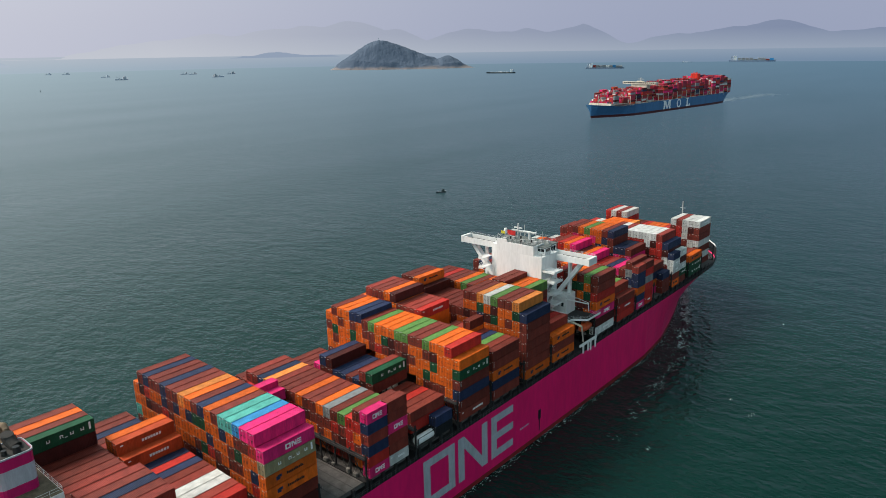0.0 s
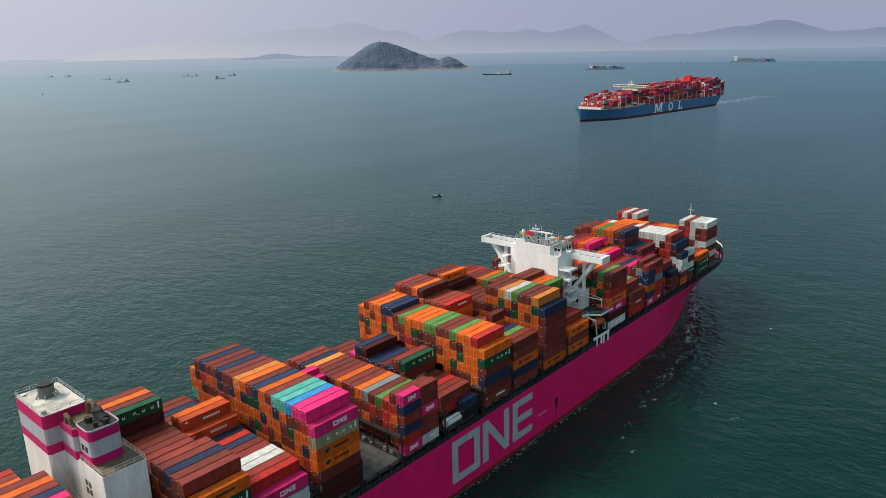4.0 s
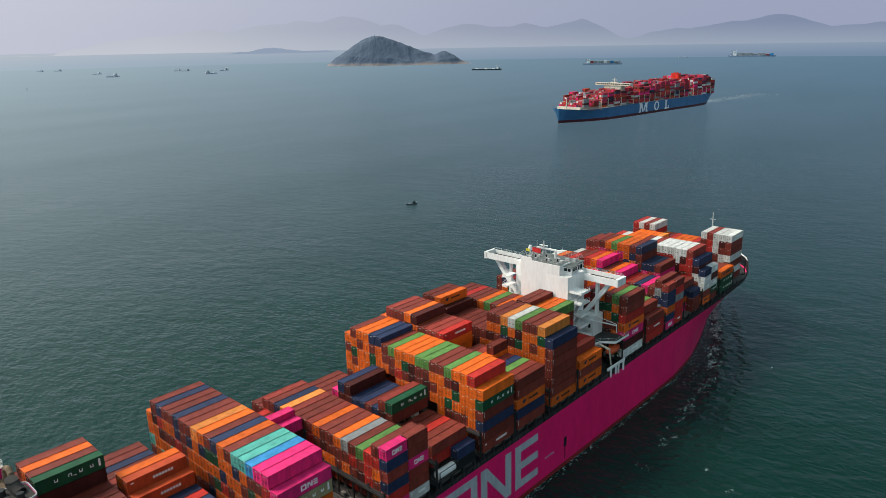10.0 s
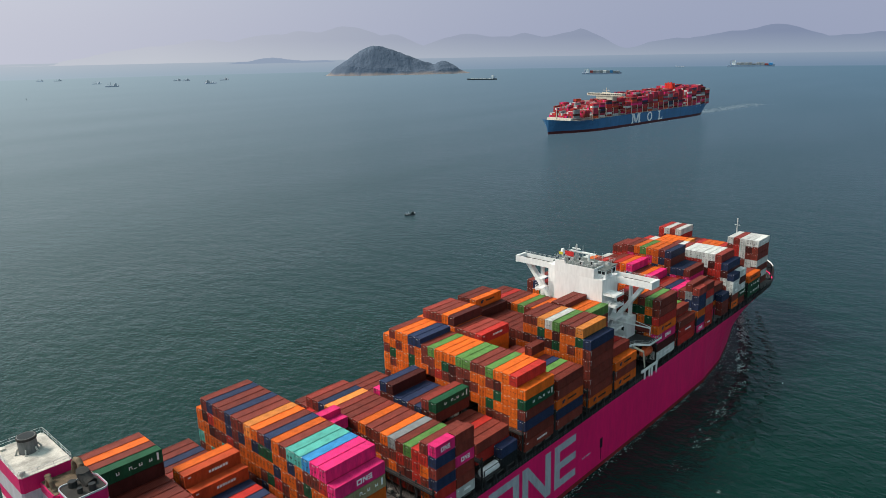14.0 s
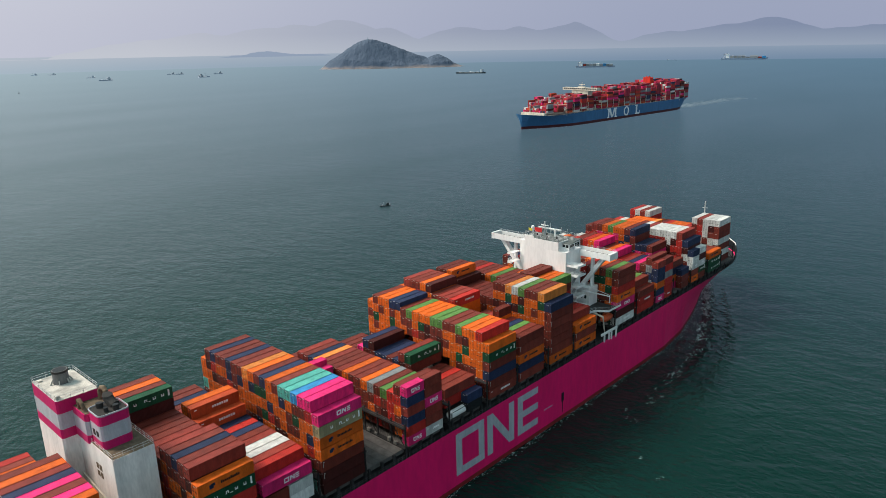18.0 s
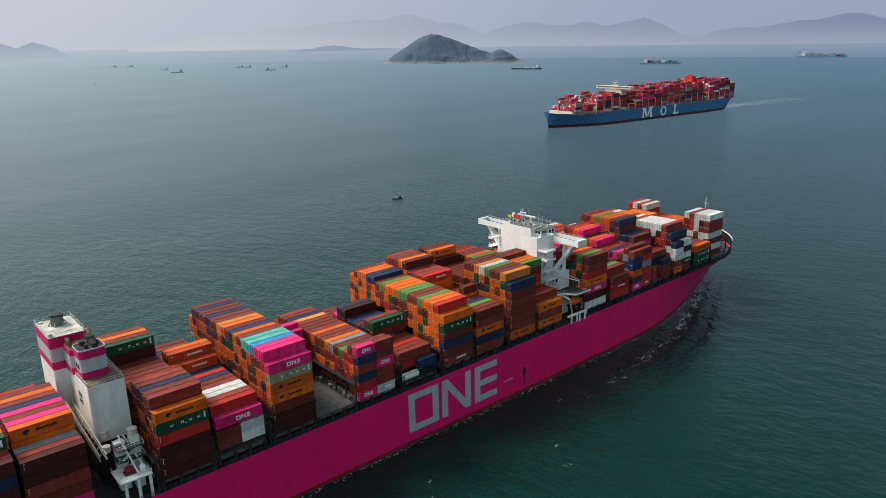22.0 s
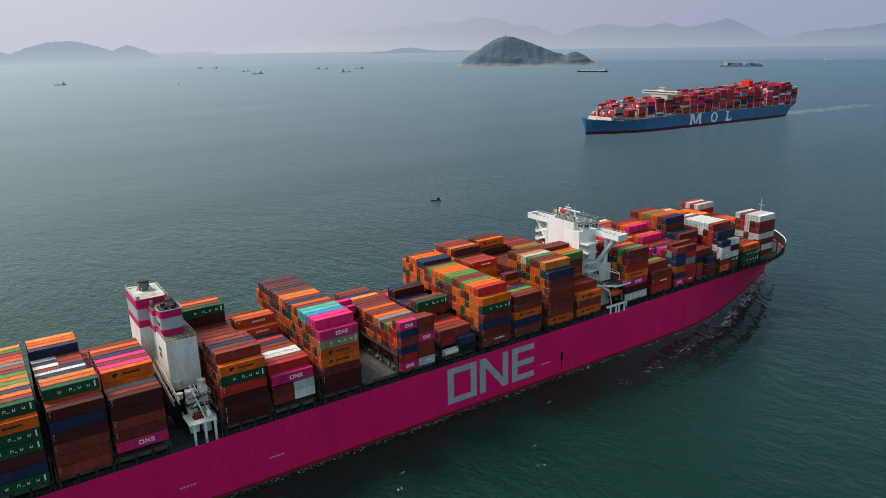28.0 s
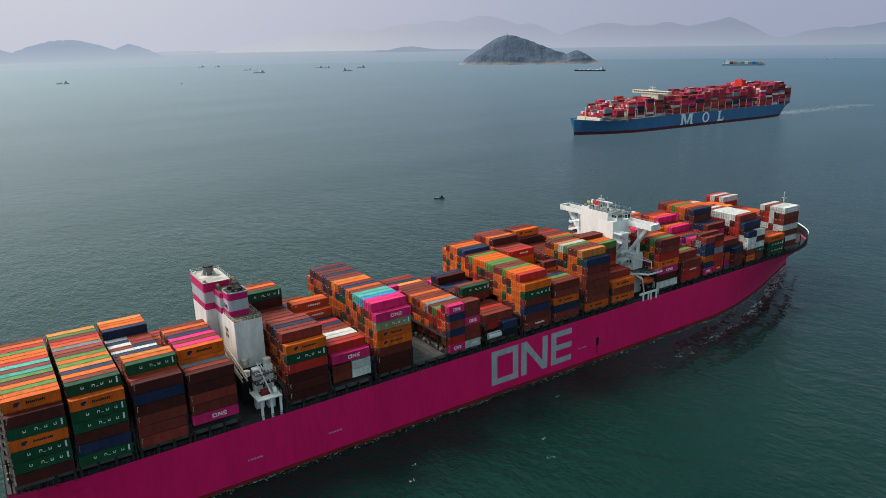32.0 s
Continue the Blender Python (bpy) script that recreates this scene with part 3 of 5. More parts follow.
def cached(key, make):
    if key not in CACHE:
        CACHE[key] = make()
    return CACHE[key]


def container(x, y, z, c, size=40, H=2.8, marks="", group="", coded=False):
    """One container with two door leaves and, where it has them, plain bars on its starboard side."""
    L = 12.19 if size == 40 else 6.06
    col = PAL[c][0]
    ob = new("shipping_container", cached(("b", size, H, c), lambda: box_mesh(L, H).data("container_body", [BOX[c]])))
    ob.matrix_basis = Matrix.Translation((x, y, z))
    kind = "forty-foot" if size == 40 else "twenty-foot"
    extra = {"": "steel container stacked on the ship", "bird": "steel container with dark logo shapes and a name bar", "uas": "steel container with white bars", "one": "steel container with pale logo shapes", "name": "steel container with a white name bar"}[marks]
    tagged(ob, f"{col} {kind} {extra}", "container", group)
    for s in (0, 1):
        part("door", cached(("d", s, H, c), lambda: door_mesh(H, s).data("door", [BOX[c], M_BAR, M_TAG])), None, ob)
    if marks:
        part("logo", cached(("l", marks, size, H), lambda: logo_mesh(marks, L, H).data("logo", [M_BLACK if marks == "bird" else M_WHITE, M_NAVY])), None, ob)["kind"] = "stuff"
    elif coded:
        part("code_bars", cached(("c", size, H), lambda: code_mesh(L, H).data("code_bars", [M_TAG])), None, ob)["kind"] = "stuff"
    return aboard(ob)


def code_mesh(L, H):
    """Small white code bars near the aft edge of the starboard side."""
    ms = Mesh()
    for i in range(5):
        ms.box(0.035 * L, 0.035 * L + 0.13, -0.03, 0.06, H * (0.42 + i * 0.085), H * (0.47 + i * 0.085))
    return ms.box(0.035 * L, 0.035 * L + 0.35, -0.03, 0.06, H * 0.86, H * 0.91)


M_NAVY = BOX["n"]


def logo_mesh(kind, L, H):
    ms = Mesh()
    y0, y1 = -0.03, 0.06

    def bar(a, b, c, d, mat=0):
        ms.box(a * L, b * L, y0, y1, c * H, d * H, mat)
    if kind == "bird":
        bar(0.20, 0.27, 0.36, 0.66, 1)
        bar(0.23, 0.30, 0.52, 0.72, 1)
        for i in range(10):
            bar(0.40 + i * 0.034, 0.424 + i * 0.034, 0.44, 0.60 + 0.06 * (i in (0, 5, 8)))
    elif kind == "uas":
        for i, a in enumerate((0.26, 0.46, 0.62, 0.78)):
            bar(a, a + 0.012, 0.42, 0.64), bar(a + 0.04, a + 0.052, 0.42, 0.64), bar(a + 0.012, a + 0.04, 0.42 if i != 1 else 0.6, 0.48 if i != 1 else 0.66)
        bar(0.53, 0.58, 0.38, 0.41)
        bar(0.91, 0.94, 0.30, 0.86)
    elif kind == "one":
        k = 1.0 if L > 10 else 1.9
        for a, b, c, d in ((0, 0.10, 0.28, 0.36), (0, 0.10, 0.60, 0.68), (0, 0.02, 0.36, 0.60), (0.08, 0.10, 0.36, 0.60), (0.12, 0.14, 0.28, 0.68), (0.145, 0.165, 0.48, 0.66), (0.17, 0.19, 0.34, 0.54), (0.195, 0.215, 0.28, 0.68), (0.235, 0.31, 0.28, 0.36), (0.235, 0.31, 0.44, 0.52), (0.235, 0.31, 0.60, 0.68)):
            o = 0.42 if L > 10 else 0.28
            ms.box((o + (a if L > 10 else a * 1.5)) * L, (o + (b if L > 10 else b * 1.5)) * L, y0, y1, c * H, d * H)
    else:
        for i in range(7):
            bar(0.42 + i * 0.05, 0.455 + i * 0.05, 0.42, 0.62)
        bar(0.06, 0.11, 0.7, 0.78)
    return ms


def expand(s):
    """'6*2 7.5*3' becomes [6, 6, 7.5, 7.5, 7.5]; a fraction lifts the stack on taller pedestals."""
    out = []
    for w in s.split():
        a, _, k = w.partition("*")
        out += [float(a)] * int(k or 1)
    return out


# bay: start x, tier height, tiers per row from starboard to port, top colours, starboard stack from the bottom up (colour and marking), mix of the rest
MARK = {"h": ("o", "bird"), "U": ("g", "uas"), "1": ("p", "one"), "N": ("r", "name"), "K": ("b", "name"), "Y": ("v", "name"), "T": ("s", "uas"), "W": ("w", "name")}
BAYS = [
    (-95.5, 2.93, "6 7*16 6*3", "mhogobgtbtroogrobogb", "mUUhUm", "obbrnmo"),
    (-82.2, 2.93, "6 7*16 6*3", "hUbonOgogbRyorbgObob", "UnmUUh", "obbrnmo"),
    (-68.2, 2.95, "6*2 7.1*3 5.4*6 4.4*5 6.2*4", "bRUoObbRbbnbbRbbnooO", "RbbmnM", "bmnrob"),
    (-55.0, 2.93, "5.6*3 7*8 4*9", "bRyhpbpnRobrbobrbobr", "1bRmm", "bmroob"),
    (-28.2, 2.86, "6 7*5 6*7 8*4 6*3", "hRbnbRbbRbbbbUbobbbb", "mmmrUh", "obbrobmo"),
    (-14.6, 2.86, "3.6 4.45*9 5.4 6.3*2 4.4*7", "1rRwwRbnrnYYobbRbnbb", "yb1", "obrnbm"),
    (0.25, 2.8, "7.05 8*18 6.9", "1pputtbonboObbnbbnbo", "mmbhhT1", "oobmobrnobomgnot"),
    (13.6, 2.8, "0*11 5 5.5 4*4 3*3", "bbbbbbbbbbbpprobrbnb", "", "obnrm"),
    (26.6, 2.8, "5 5.6 4.7*16 3.7*2", "rbrgbyobboRbbROnbRbb", "", "obbrnm"),
    (42.55, 2.8, "2 3*5 5.2*2 4.2*4 5.2*2 4.2 3*5", "nbbrbbURnbnnmnpbbbbb", "kn", "brnmbb"),
    (58.0, 2.78, "6 7*13 7.5*5 6.8", "oroogbbggooogbnnoobo", "KbnbUo", "ooobooboorbgomb"),
    (71.8, 2.82, "5*5 5.4 5*3 4 7.1*4 8.1*5 7", "bbgnRooRbbNRRbmobbRo", "bnhbb", "ooobmr"),
    (87.3, 2.82, "7 8*8 6*6 7 8*3 6", "nObbgwObbbbbbbbmhbbb", "hbbbbbn", "ooobonobgrobm"),
    (101.4, 2.8, "3 4*3 7.4*3 7.9*2 6.6*11", "hRrbgoobbbrobgobbrbb", "hbh", "oobobrmoog"),
    (127.1, 2.855, "7*6 5*3 6*5 6*6", "RGbobrpbrbobrbobbrnb", "Wm1hrbb", "obgrbm"),
    (142.0, 2.85, "3 4*3 5*4 6*4 6*8", "rbGbpbnrobprbobrnobb", "rNb", "bornbm"),
    (156.3, 2.85, "6*2 5 5*4 6*3 7*4 6*6", "bbbpnRrpobporbobrbow", "", "bonrmy"),
    (171.0, 2.85, "0 4*3 6*3 8*8 5*5", "nbrbbnnnbooGobRbbrbw", "", "rrbonpo"),
    (186.5, 2.85, "0 6 7*8 7*6 6*4", "nnRwwwwwRwbooowrbwbb", "", "rmbrwmrn"),
    (202.6, 2.85, "3*8 5*3 6*5 5*4", "hbbmbbRbRbrOoooobRbb", "UUh", "rbwrmnm"),
    (217.2, 2.74, "0 7*5 5*8 7*4 5 4", "wwwwRwbrooorRowRwrbw", "bWbWbbW", "rbrmwrb"),
]


def stack_bays():
    rnd = random.Random(7)
    hs = [expand(b[2]) for b in BAYS]
    rest = {}
    for bi, (x0, H, _, tops, side, mix) in enumerate(BAYS):
        h = hs[bi]
        zb = base_z(x0 + 6)
        for r in range(20):
            y = Y0 + ROW * r
            if r == 19 and x0 > 215:
                continue
            tiers = int(h[r])
            for k in range(tiers):
                z = zb + H * (k + h[r] - tiers)
                top = k == tiers - 1
                if r == 0 and ((not side and x0 in (26.6, 156.3)) or (x0 == -14.6 and k < 2) or x0 == 42.55):
                    continue
                edge = r == 0 or (r == 1 and not h[0])
                if edge and side and k < len(side):
                    c = side[k]
                elif top and r < len(tops):
                    c = tops[r]
                else:
                    c = rnd.choice(mix)
                # green boxes on top take the paler copy, as if lit from above
                if top and r and c == "g":
                    c = "G"
                c, mk = MARK.get(c, ("m" if c == "M" else c, ""))
                if r and not top:
                    mk = ""
                open_s = r == 0 or h[r - 1] <= k + h[r] - tiers + 0.5
                if (top and bi < 10) or (edge and side) or mk:
                    if not open_s:
                        mk = ""
                    container(x0, y, z, c, 40, round(H - 0.13, 2), mk, f"containers of the bay {'abcdefghijklmnopqrstuvwxyz'[bi]}", r == 0 and (k * 7 + bi) % 3 != 0)
                else:
                    prev = hs[bi - 1][r] if bi and BAYS[bi - 1][0] > x0 - 16 else 0
                    nxt = hs[bi + 1][r] if bi + 1 < len(BAYS) and BAYS[bi + 1][0] < x0 + 16 else 0
                    if k >= min(prev, nxt, h[r]) - 2 or k >= prev - 1 or open_s or r == 19 or h[min(19, r + 1)] <= k:
                        rest.setdefault((bi, H), []).append((x0, y, z, c))
    for (bi, H), items in rest.items():
        H = round(H - 0.13, 2)
        t = box_mesh(12.19, H)
        for s in (0, 1):
            d = door_mesh(H, s)
            b = len(t.v)
            t.v += d.v
            t.f += [tuple(i + b for i in q) for q in d.f]
            t.mi += [m * 100 for m in d.mi]
        tv, tf = np.array(t.v), np.array(t.f)
        keys = sorted(PAL)
        V, F, MI = [], [], []
        for i, (x, y, z, c) in enumerate(items):
            V.append(tv + (x, y, z)), F.append(tf + i * len(tv))
            ci = keys.index(c)
            MI += [ci if m < 100 else len(keys) - 1 + m // 100 for m in t.mi]
        me = bpy.data.meshes.new("stacked_containers")
        me.from_pydata(np.concatenate(V).tolist(), [], np.concatenate(F).tolist())
        for kk in keys:
            me.materials.append(BOX[kk])
        me.materials.append(M_BAR)
        me.materials.append(M_TAG)
        me.polygons.foreach_set("material_index", MI)
        aboard(tagged(new("stacked_containers", me), "tightly stacked containers showing their door ends", "containers", kind="stuff"))


stack_bays()
# twenty-foot stacks along the starboard side
for x, lift, cols in ((-14.6, 1.8, "bb"), (-8.35, 1.8, "ww"), (48.8, 0, "kn"), (26.6, 0, "1rnRn1"), (32.9, 0, "WbR1bb"), (156.3, 0, "1nonnR"), (162.7, 0, "Nrryrb"), (177.3, 0, "bbn"), (186.5, 0, "hbWWn"), (192.8, 0, "bUWmW")):
    for k, c in enumerate(cols):
        c, mk = MARK.get(c, (c, ""))
        container(x, Y0 - 0.02 if x > 100 else Y0, base_z(x) + lift + 2.66 * k, c, 20, 2.6, mk, "twenty-foot stacks at the ship's side")
for r, aft, fore in ((11, "w", "w"), (12, "b", "n"), (13, "w", "R"), (14, "n", "R"), (15, "w", "R")):
    for x, c in ((-68.2, aft), (-62.05, fore)):
        container(x, Y0 + ROW * r, base_z(-62.2) + 4.4 * 2.95 - 0.12, c, 20, 2.7, "", "twenty-foot containers on the after deck")
container(77.9, Y0 + 5 * ROW, base_z(77.8) + 5.4 * 2.82 - 0.12, "b", 20, 2.6, "", "twenty-foot stacks at the ship's side")


# ---- deck fittings of the magenta ship ----
def hatch_covers():
    for x0, *_ in BAYS:
        z = base_z(x0 + 6)
        for j in range(4):
            y0 = -24.6 + j * 12.3
            ms = Mesh().box(x0 - 0.5, x0 + 12.7, y0 + 0.06, y0 + 12.24, z - 1.1, z - 0.03)
            hc = part("hatch_cover", ms, M_HATCH, ship, "grey-brown steel hatch cover")
            if x0 == 13.6:
                for k in range(1, 6):
                    part("rib", Mesh().box(x0 - 0.4 + k * 2.2, x0 - 0.28 + k * 2.2, y0 + 0.1, y0 + 12.2, z - 0.05, z + 0.05), M_HATCH, hc)
        for k in range(4):
            y = -min(25.0, breadth(x0 + 4 * k, 1) - 0.4)
            for sgn in (1, -1):
                part("container_pedestal", cached(("pd", round(x0), k, sgn), lambda: Mesh().box(x0 + 4 * k - 0.3, x0 + 4 * k + 0.3, sgn * y - 0.3, sgn * y + 0.3, deck_z(x0) - 0.4, z - 0.05).data("container_pedestal", [M_STEEL])), None, ship)


M_EDGE = paint("dark_deck_rail", (0.075, 0.072, 0.075), 0.7, vary=0.3)
M_ROD = paint("galvanised_lashing_rod", (0.24, 0.23, 0.21), 0.6, 0.3, vary=0.2, dirt=0.5)


def lashing_bridge(x, h, fore=True):
    """Black steel lashing bridge across the ship in the gap aft of a bay."""
    z0, zt = deck_z(x) - 0.3, base_z(x) + h
    w = min(25.2, breadth(x, 1) - 0.3)
    t = aboard(tagged(new("lashing_bridge"), "black steel lashing bridge between container bays", "lashing bridge", "lashing bridges"))
    n = 10
    for i in range(n + 1):
        y = -w + 2 * w * i / n
        part("post", Mesh().box(x - 0.16, x + 0.16, y - 0.16, y + 0.16, z0, zt + 1.1), M_STEEL, t)
    for k, z in enumerate((base_z(x) + 0.2, zt)):
        part("walkway", Mesh().box(x - 0.6, x + 0.6, -w, w, z - 0.2, z), M_STEEL, t)
    rl = Mesh()
    for z in (zt + 0.55, zt + 1.1):
        rl.box(x - 0.62, x - 0.56, -w, w, z - 0.04, z + 0.04)
    part("handrail", rl, M_EDGE, t)
    rods = Mesh()
    for i in range(20):
        y = Y0 + ROW * i
        if abs(y + 1.2) < w - 1:
            rods.beam((x + 0.7, y + 0.1, base_z(x) + 0.3), (x + 1.1, y + 2.2, base_z(x) + 5.2), 0.05, 0.05)
            rods.beam((x + 0.7, y + 2.2, base_z(x) + 0.3), (x + 1.1, y + 0.1, base_z(x) + 5.2), 0.05, 0.05)
            if i % 3:
                rods.box(x - 0.5, x + 0.2, y + 0.3, y + 1.1 + 0.3 * (i % 2), base_z(x) + 0.2, base_z(x) + 0.7 + 0.25 * (i % 4))
    part("lashing_gear", rods, M_ROD, t, "pale grey crossed lashing rods")["kind"] = "stuff"
    for i in range(0, n, 2):
        y = -w + 2 * w * i / n
        part("brace", Mesh().beam((x, y, base_z(x)), (x, y + 2 * w / n, zt), 0.14, 0.14), M_STEEL, t)


hatch_covers()
for x0, *_ in BAYS:
    lashing_bridge(x0 - 1.2, 5.4 if x0 not in (26.6, 58.0) else 5.6)
lashing_bridge(BAYS[-1][0] + 13.4, 5.4)


def side_rail():
    """Pale guard rails along the deck edge, one length per stretch of deck."""
    for i in range(32):
        xa = -96 + i * 10.2
        ms = Mesh()
        for sgn in (-1,):
            for k in range(8):
                x = xa + k * 1.28
                y = -(breadth(x, 1) - 0.12)
                ms.box(x - 0.05, x + 0.05, y - 0.05, y + 0.05, deck_z(x), deck_z(x) + 1.15)
            for dz in (0.6, 1.12):
                ms.beam((xa, -(breadth(xa, 1) - 0.12), deck_z(xa) + dz), (xa + 9.6, -(breadth(xa + 9.6, 1) - 0.12), deck_z(xa + 9.6) + dz), 0.07, 0.07)
        part("guard_rail", ms, M_EDGE, ship, "dark grey deck rail")


side_rail()

# tank container and low boxes amidships
tank = aboard(tagged(new("tank_container"), "white cylindrical tank container in a black frame", "tank container"))
zt = base_z(43) - 0.06
fr = Mesh()
for x in (42.5, 48.4):
    for y in (-25.1, -22.8):
        fr.box(x, x + 0.15, y, y + 0.15, zt, zt + 2.5)
for y in (-25.1, -22.8):
    for z in (zt, zt + 2.4):
        fr.box(42.5, 48.55, y, y + 0.12, z, z + 0.12)
part("frame", fr, M_STEEL, tank)
part("tank", Mesh().tube((42.8, -23.85, zt + 1.25), (48.3, -23.85, zt + 1.25), 1.05, n=18), M_WHITE, tank, "white cylindrical tank")


# ---- forward deckhouse ----
def rail_line(pts, h=1.1, gap=1.9):
    """Guard rail along a line of points: posts and two bars."""
    ms = Mesh()
    for a, b in zip(pts, pts[1:]):
        a, b = Vector(a), Vector(b)
        n = max(1, int((b - a).length / gap))
        for i in range(n + 1):
            p = a.lerp(b, i / n)
            ms.box(p.x - 0.03, p.x + 0.03, p.y - 0.03, p.y + 0.03, p.z, p.z + h)
        for k in (0.55, 1.0):
            ms.beam(a + Vector((0, 0, h * k)), b + Vector((0, 0, h * k)), 0.05, 0.05)
    return ms


M_ROOF = paint("grey_green_roof_deck", (0.14, 0.16, 0.155), 0.8, vary=0.0, dirt=0.4, scale=0.5)
bridge = aboard(tagged(new("bridge_deckhouse"), "white forward deckhouse with long open bridge wings", "deckhouse"))
bridge.matrix_basis = Matrix.Translation((-1.5, 0, 1.7))
HX0, HX1, HY, HZ = 115.3, 124.5, 12.7, 44.9
part("house", Mesh().box(HX0, HX1, -HY, 4.6, deck_z(118) - 1.7, HZ), M_WHITE, bridge, "plain white steel house front")
part("upper_deck", Mesh().box(HX0 + 0.25, HX0 + 5.9, -9.4, 4.4, HZ + 3.1, HZ + 3.16), M_ROOF, bridge, "grey-green roof deck")
part("upper_house", Mesh().box(HX0, HX0 + 6, -9.6, 4.6, HZ, HZ + 3.1), M_WHITE, bridge, "plain white upper house front")
part("parapet", Mesh().box(HX0, HX0 + 0.2, 0.6, 4.6, HZ + 3.1, HZ + 3.9), M_WHITE, bridge)
part("port_house", Mesh().box(120.5, HX1, 4.6, 10.5, deck_z(118) - 1.7, HZ), M_WHITE, bridge)
wheel = part("wheelhouse", Mesh().box(121.5, 129, -9.5, 8.5, HZ - 2.8, HZ + 1.2), M_WHITE, bridge)
for i in range(9):
    y = -7.6 + i * 1.7
    part("window", Mesh().box(128.98, 129.06, y, y + 1.35, HZ - 0.8, HZ + 0.8), M_GLASS, wheel)
for i in range(4):
    x = 122 + i * 1.7
    part("window", Mesh().box(x, x + 1.3, -9.56, -9.48, HZ - 0.8, HZ + 0.8), M_GLASS, wheel)
part("roof", Mesh().box(121.0, 129.6, -9.6, 9, HZ + 1.2, HZ + 1.5), M_ROOF, wheel, "grey-green roof deck")
for sgn in (-1, 1):
    tip = 24.1 if sgn < 0 else 25.6
    wing = part("bridge_wing", Mesh().prism([(123.6, HZ - 2.6), (128.4, HZ - 2.6), (128.4, HZ - 0.5), (128.2, HZ - 0.5), (128.2, HZ - 1.9), (123.8, HZ - 1.9), (123.8, HZ - 0.5), (123.6, HZ - 0.5)], "y", min(sgn * 9.5, sgn * tip), max(sgn * 9.5, sgn * tip)), M_WHITE, bridge, "white open bridge wing")
    part("wing_end", Mesh().box(123.5, 128.5, min(sgn * (tip - 0.3), sgn * (tip + 0.6)), max(sgn * (tip - 0.3), sgn * (tip + 0.6)), HZ - 2.7, HZ - 0.4), M_WHITE, wing)
    part("wing_floor", Mesh().box(123.9, 128.1, min(sgn * 12.8, sgn * (tip - 0.4)), max(sgn * 12.8, sgn * (tip - 0.4)), HZ - 1.88, HZ - 1.8), M_DECK, wing, "dark wing floor")
    part("wing_rail", rail_line([(128.3, sgn * 12.8, HZ - 0.5), (128.3, sgn * tip, HZ - 0.5)], 0.7), M_RAIL, wing)
    part("strut", Mesh().beam((126, sgn * (tip - 3.1), HZ - 2.6), (125.6, sgn * 12.9, 31.2), 1.9, 1.3), M_WHITE, bridge, "white raking wing strut")
    part("strut", Mesh().beam((126, sgn * 16.6, HZ - 2.6), (126, sgn * 16.6, 30.0), 1.1, 0.9), M_WHITE, bridge)
    if sgn < 0:
        sh = part("side_house", Mesh().box(122.5, 128.0, -17.6, -12.7, deck_z(120) - 1.7, 31.5), M_WHITE, bridge)
        for i in range(2):
            part("window", Mesh().box(122.44, 122.52, -16.6 + i * 1.6, -15.8 + i * 1.6, 27.6, 28.9), M_GLASS, sh)
    for k, z in enumerate((26.6, 30.1, 33.6, 37.4, 40.7)):
        w = (17.2 if k else 18.2) if sgn < 0 else 12.4
        la = part("landing", Mesh().box(HX0 + 0.4, HX0 + 5.2, min(sgn * (HY if sgn < 0 else 10.5), sgn * w), max(sgn * (HY if sgn < 0 else 10.5), sgn * w), z - 0.22, z), M_WHITE, bridge, "white outside stair landing")
        part("landing_rail", rail_line([(HX0 + 0.5, sgn * (12.8 if sgn < 0 else 10.6), z), (HX0 + 0.5, sgn * (w - 0.1), z), (HX0 + 5.1, sgn * (w - 0.1), z)]), M_WHITE, la)
        part("landing_edge", Mesh().box(HX0 + 0.3, HX0 + 0.4, min(sgn * 10.6, sgn * w), max(sgn * 10.6, sgn * w), z - 0.5, z + 0.25).box(HX0 + 0.4, HX0 + 5.2, min(sgn * w, sgn * (w + 0.1)), max(sgn * w, sgn * (w + 0.1)), z - 0.5, z + 0.25), M_WHITE, la)
        if k and sgn < 0:
            part("stair", Mesh().beam((HX0 + 1.0, sgn * 14.6, z - 3.5), (HX0 + 4.8, sgn * 14.6, z), 0.9, 0.2), M_RAIL, bridge)
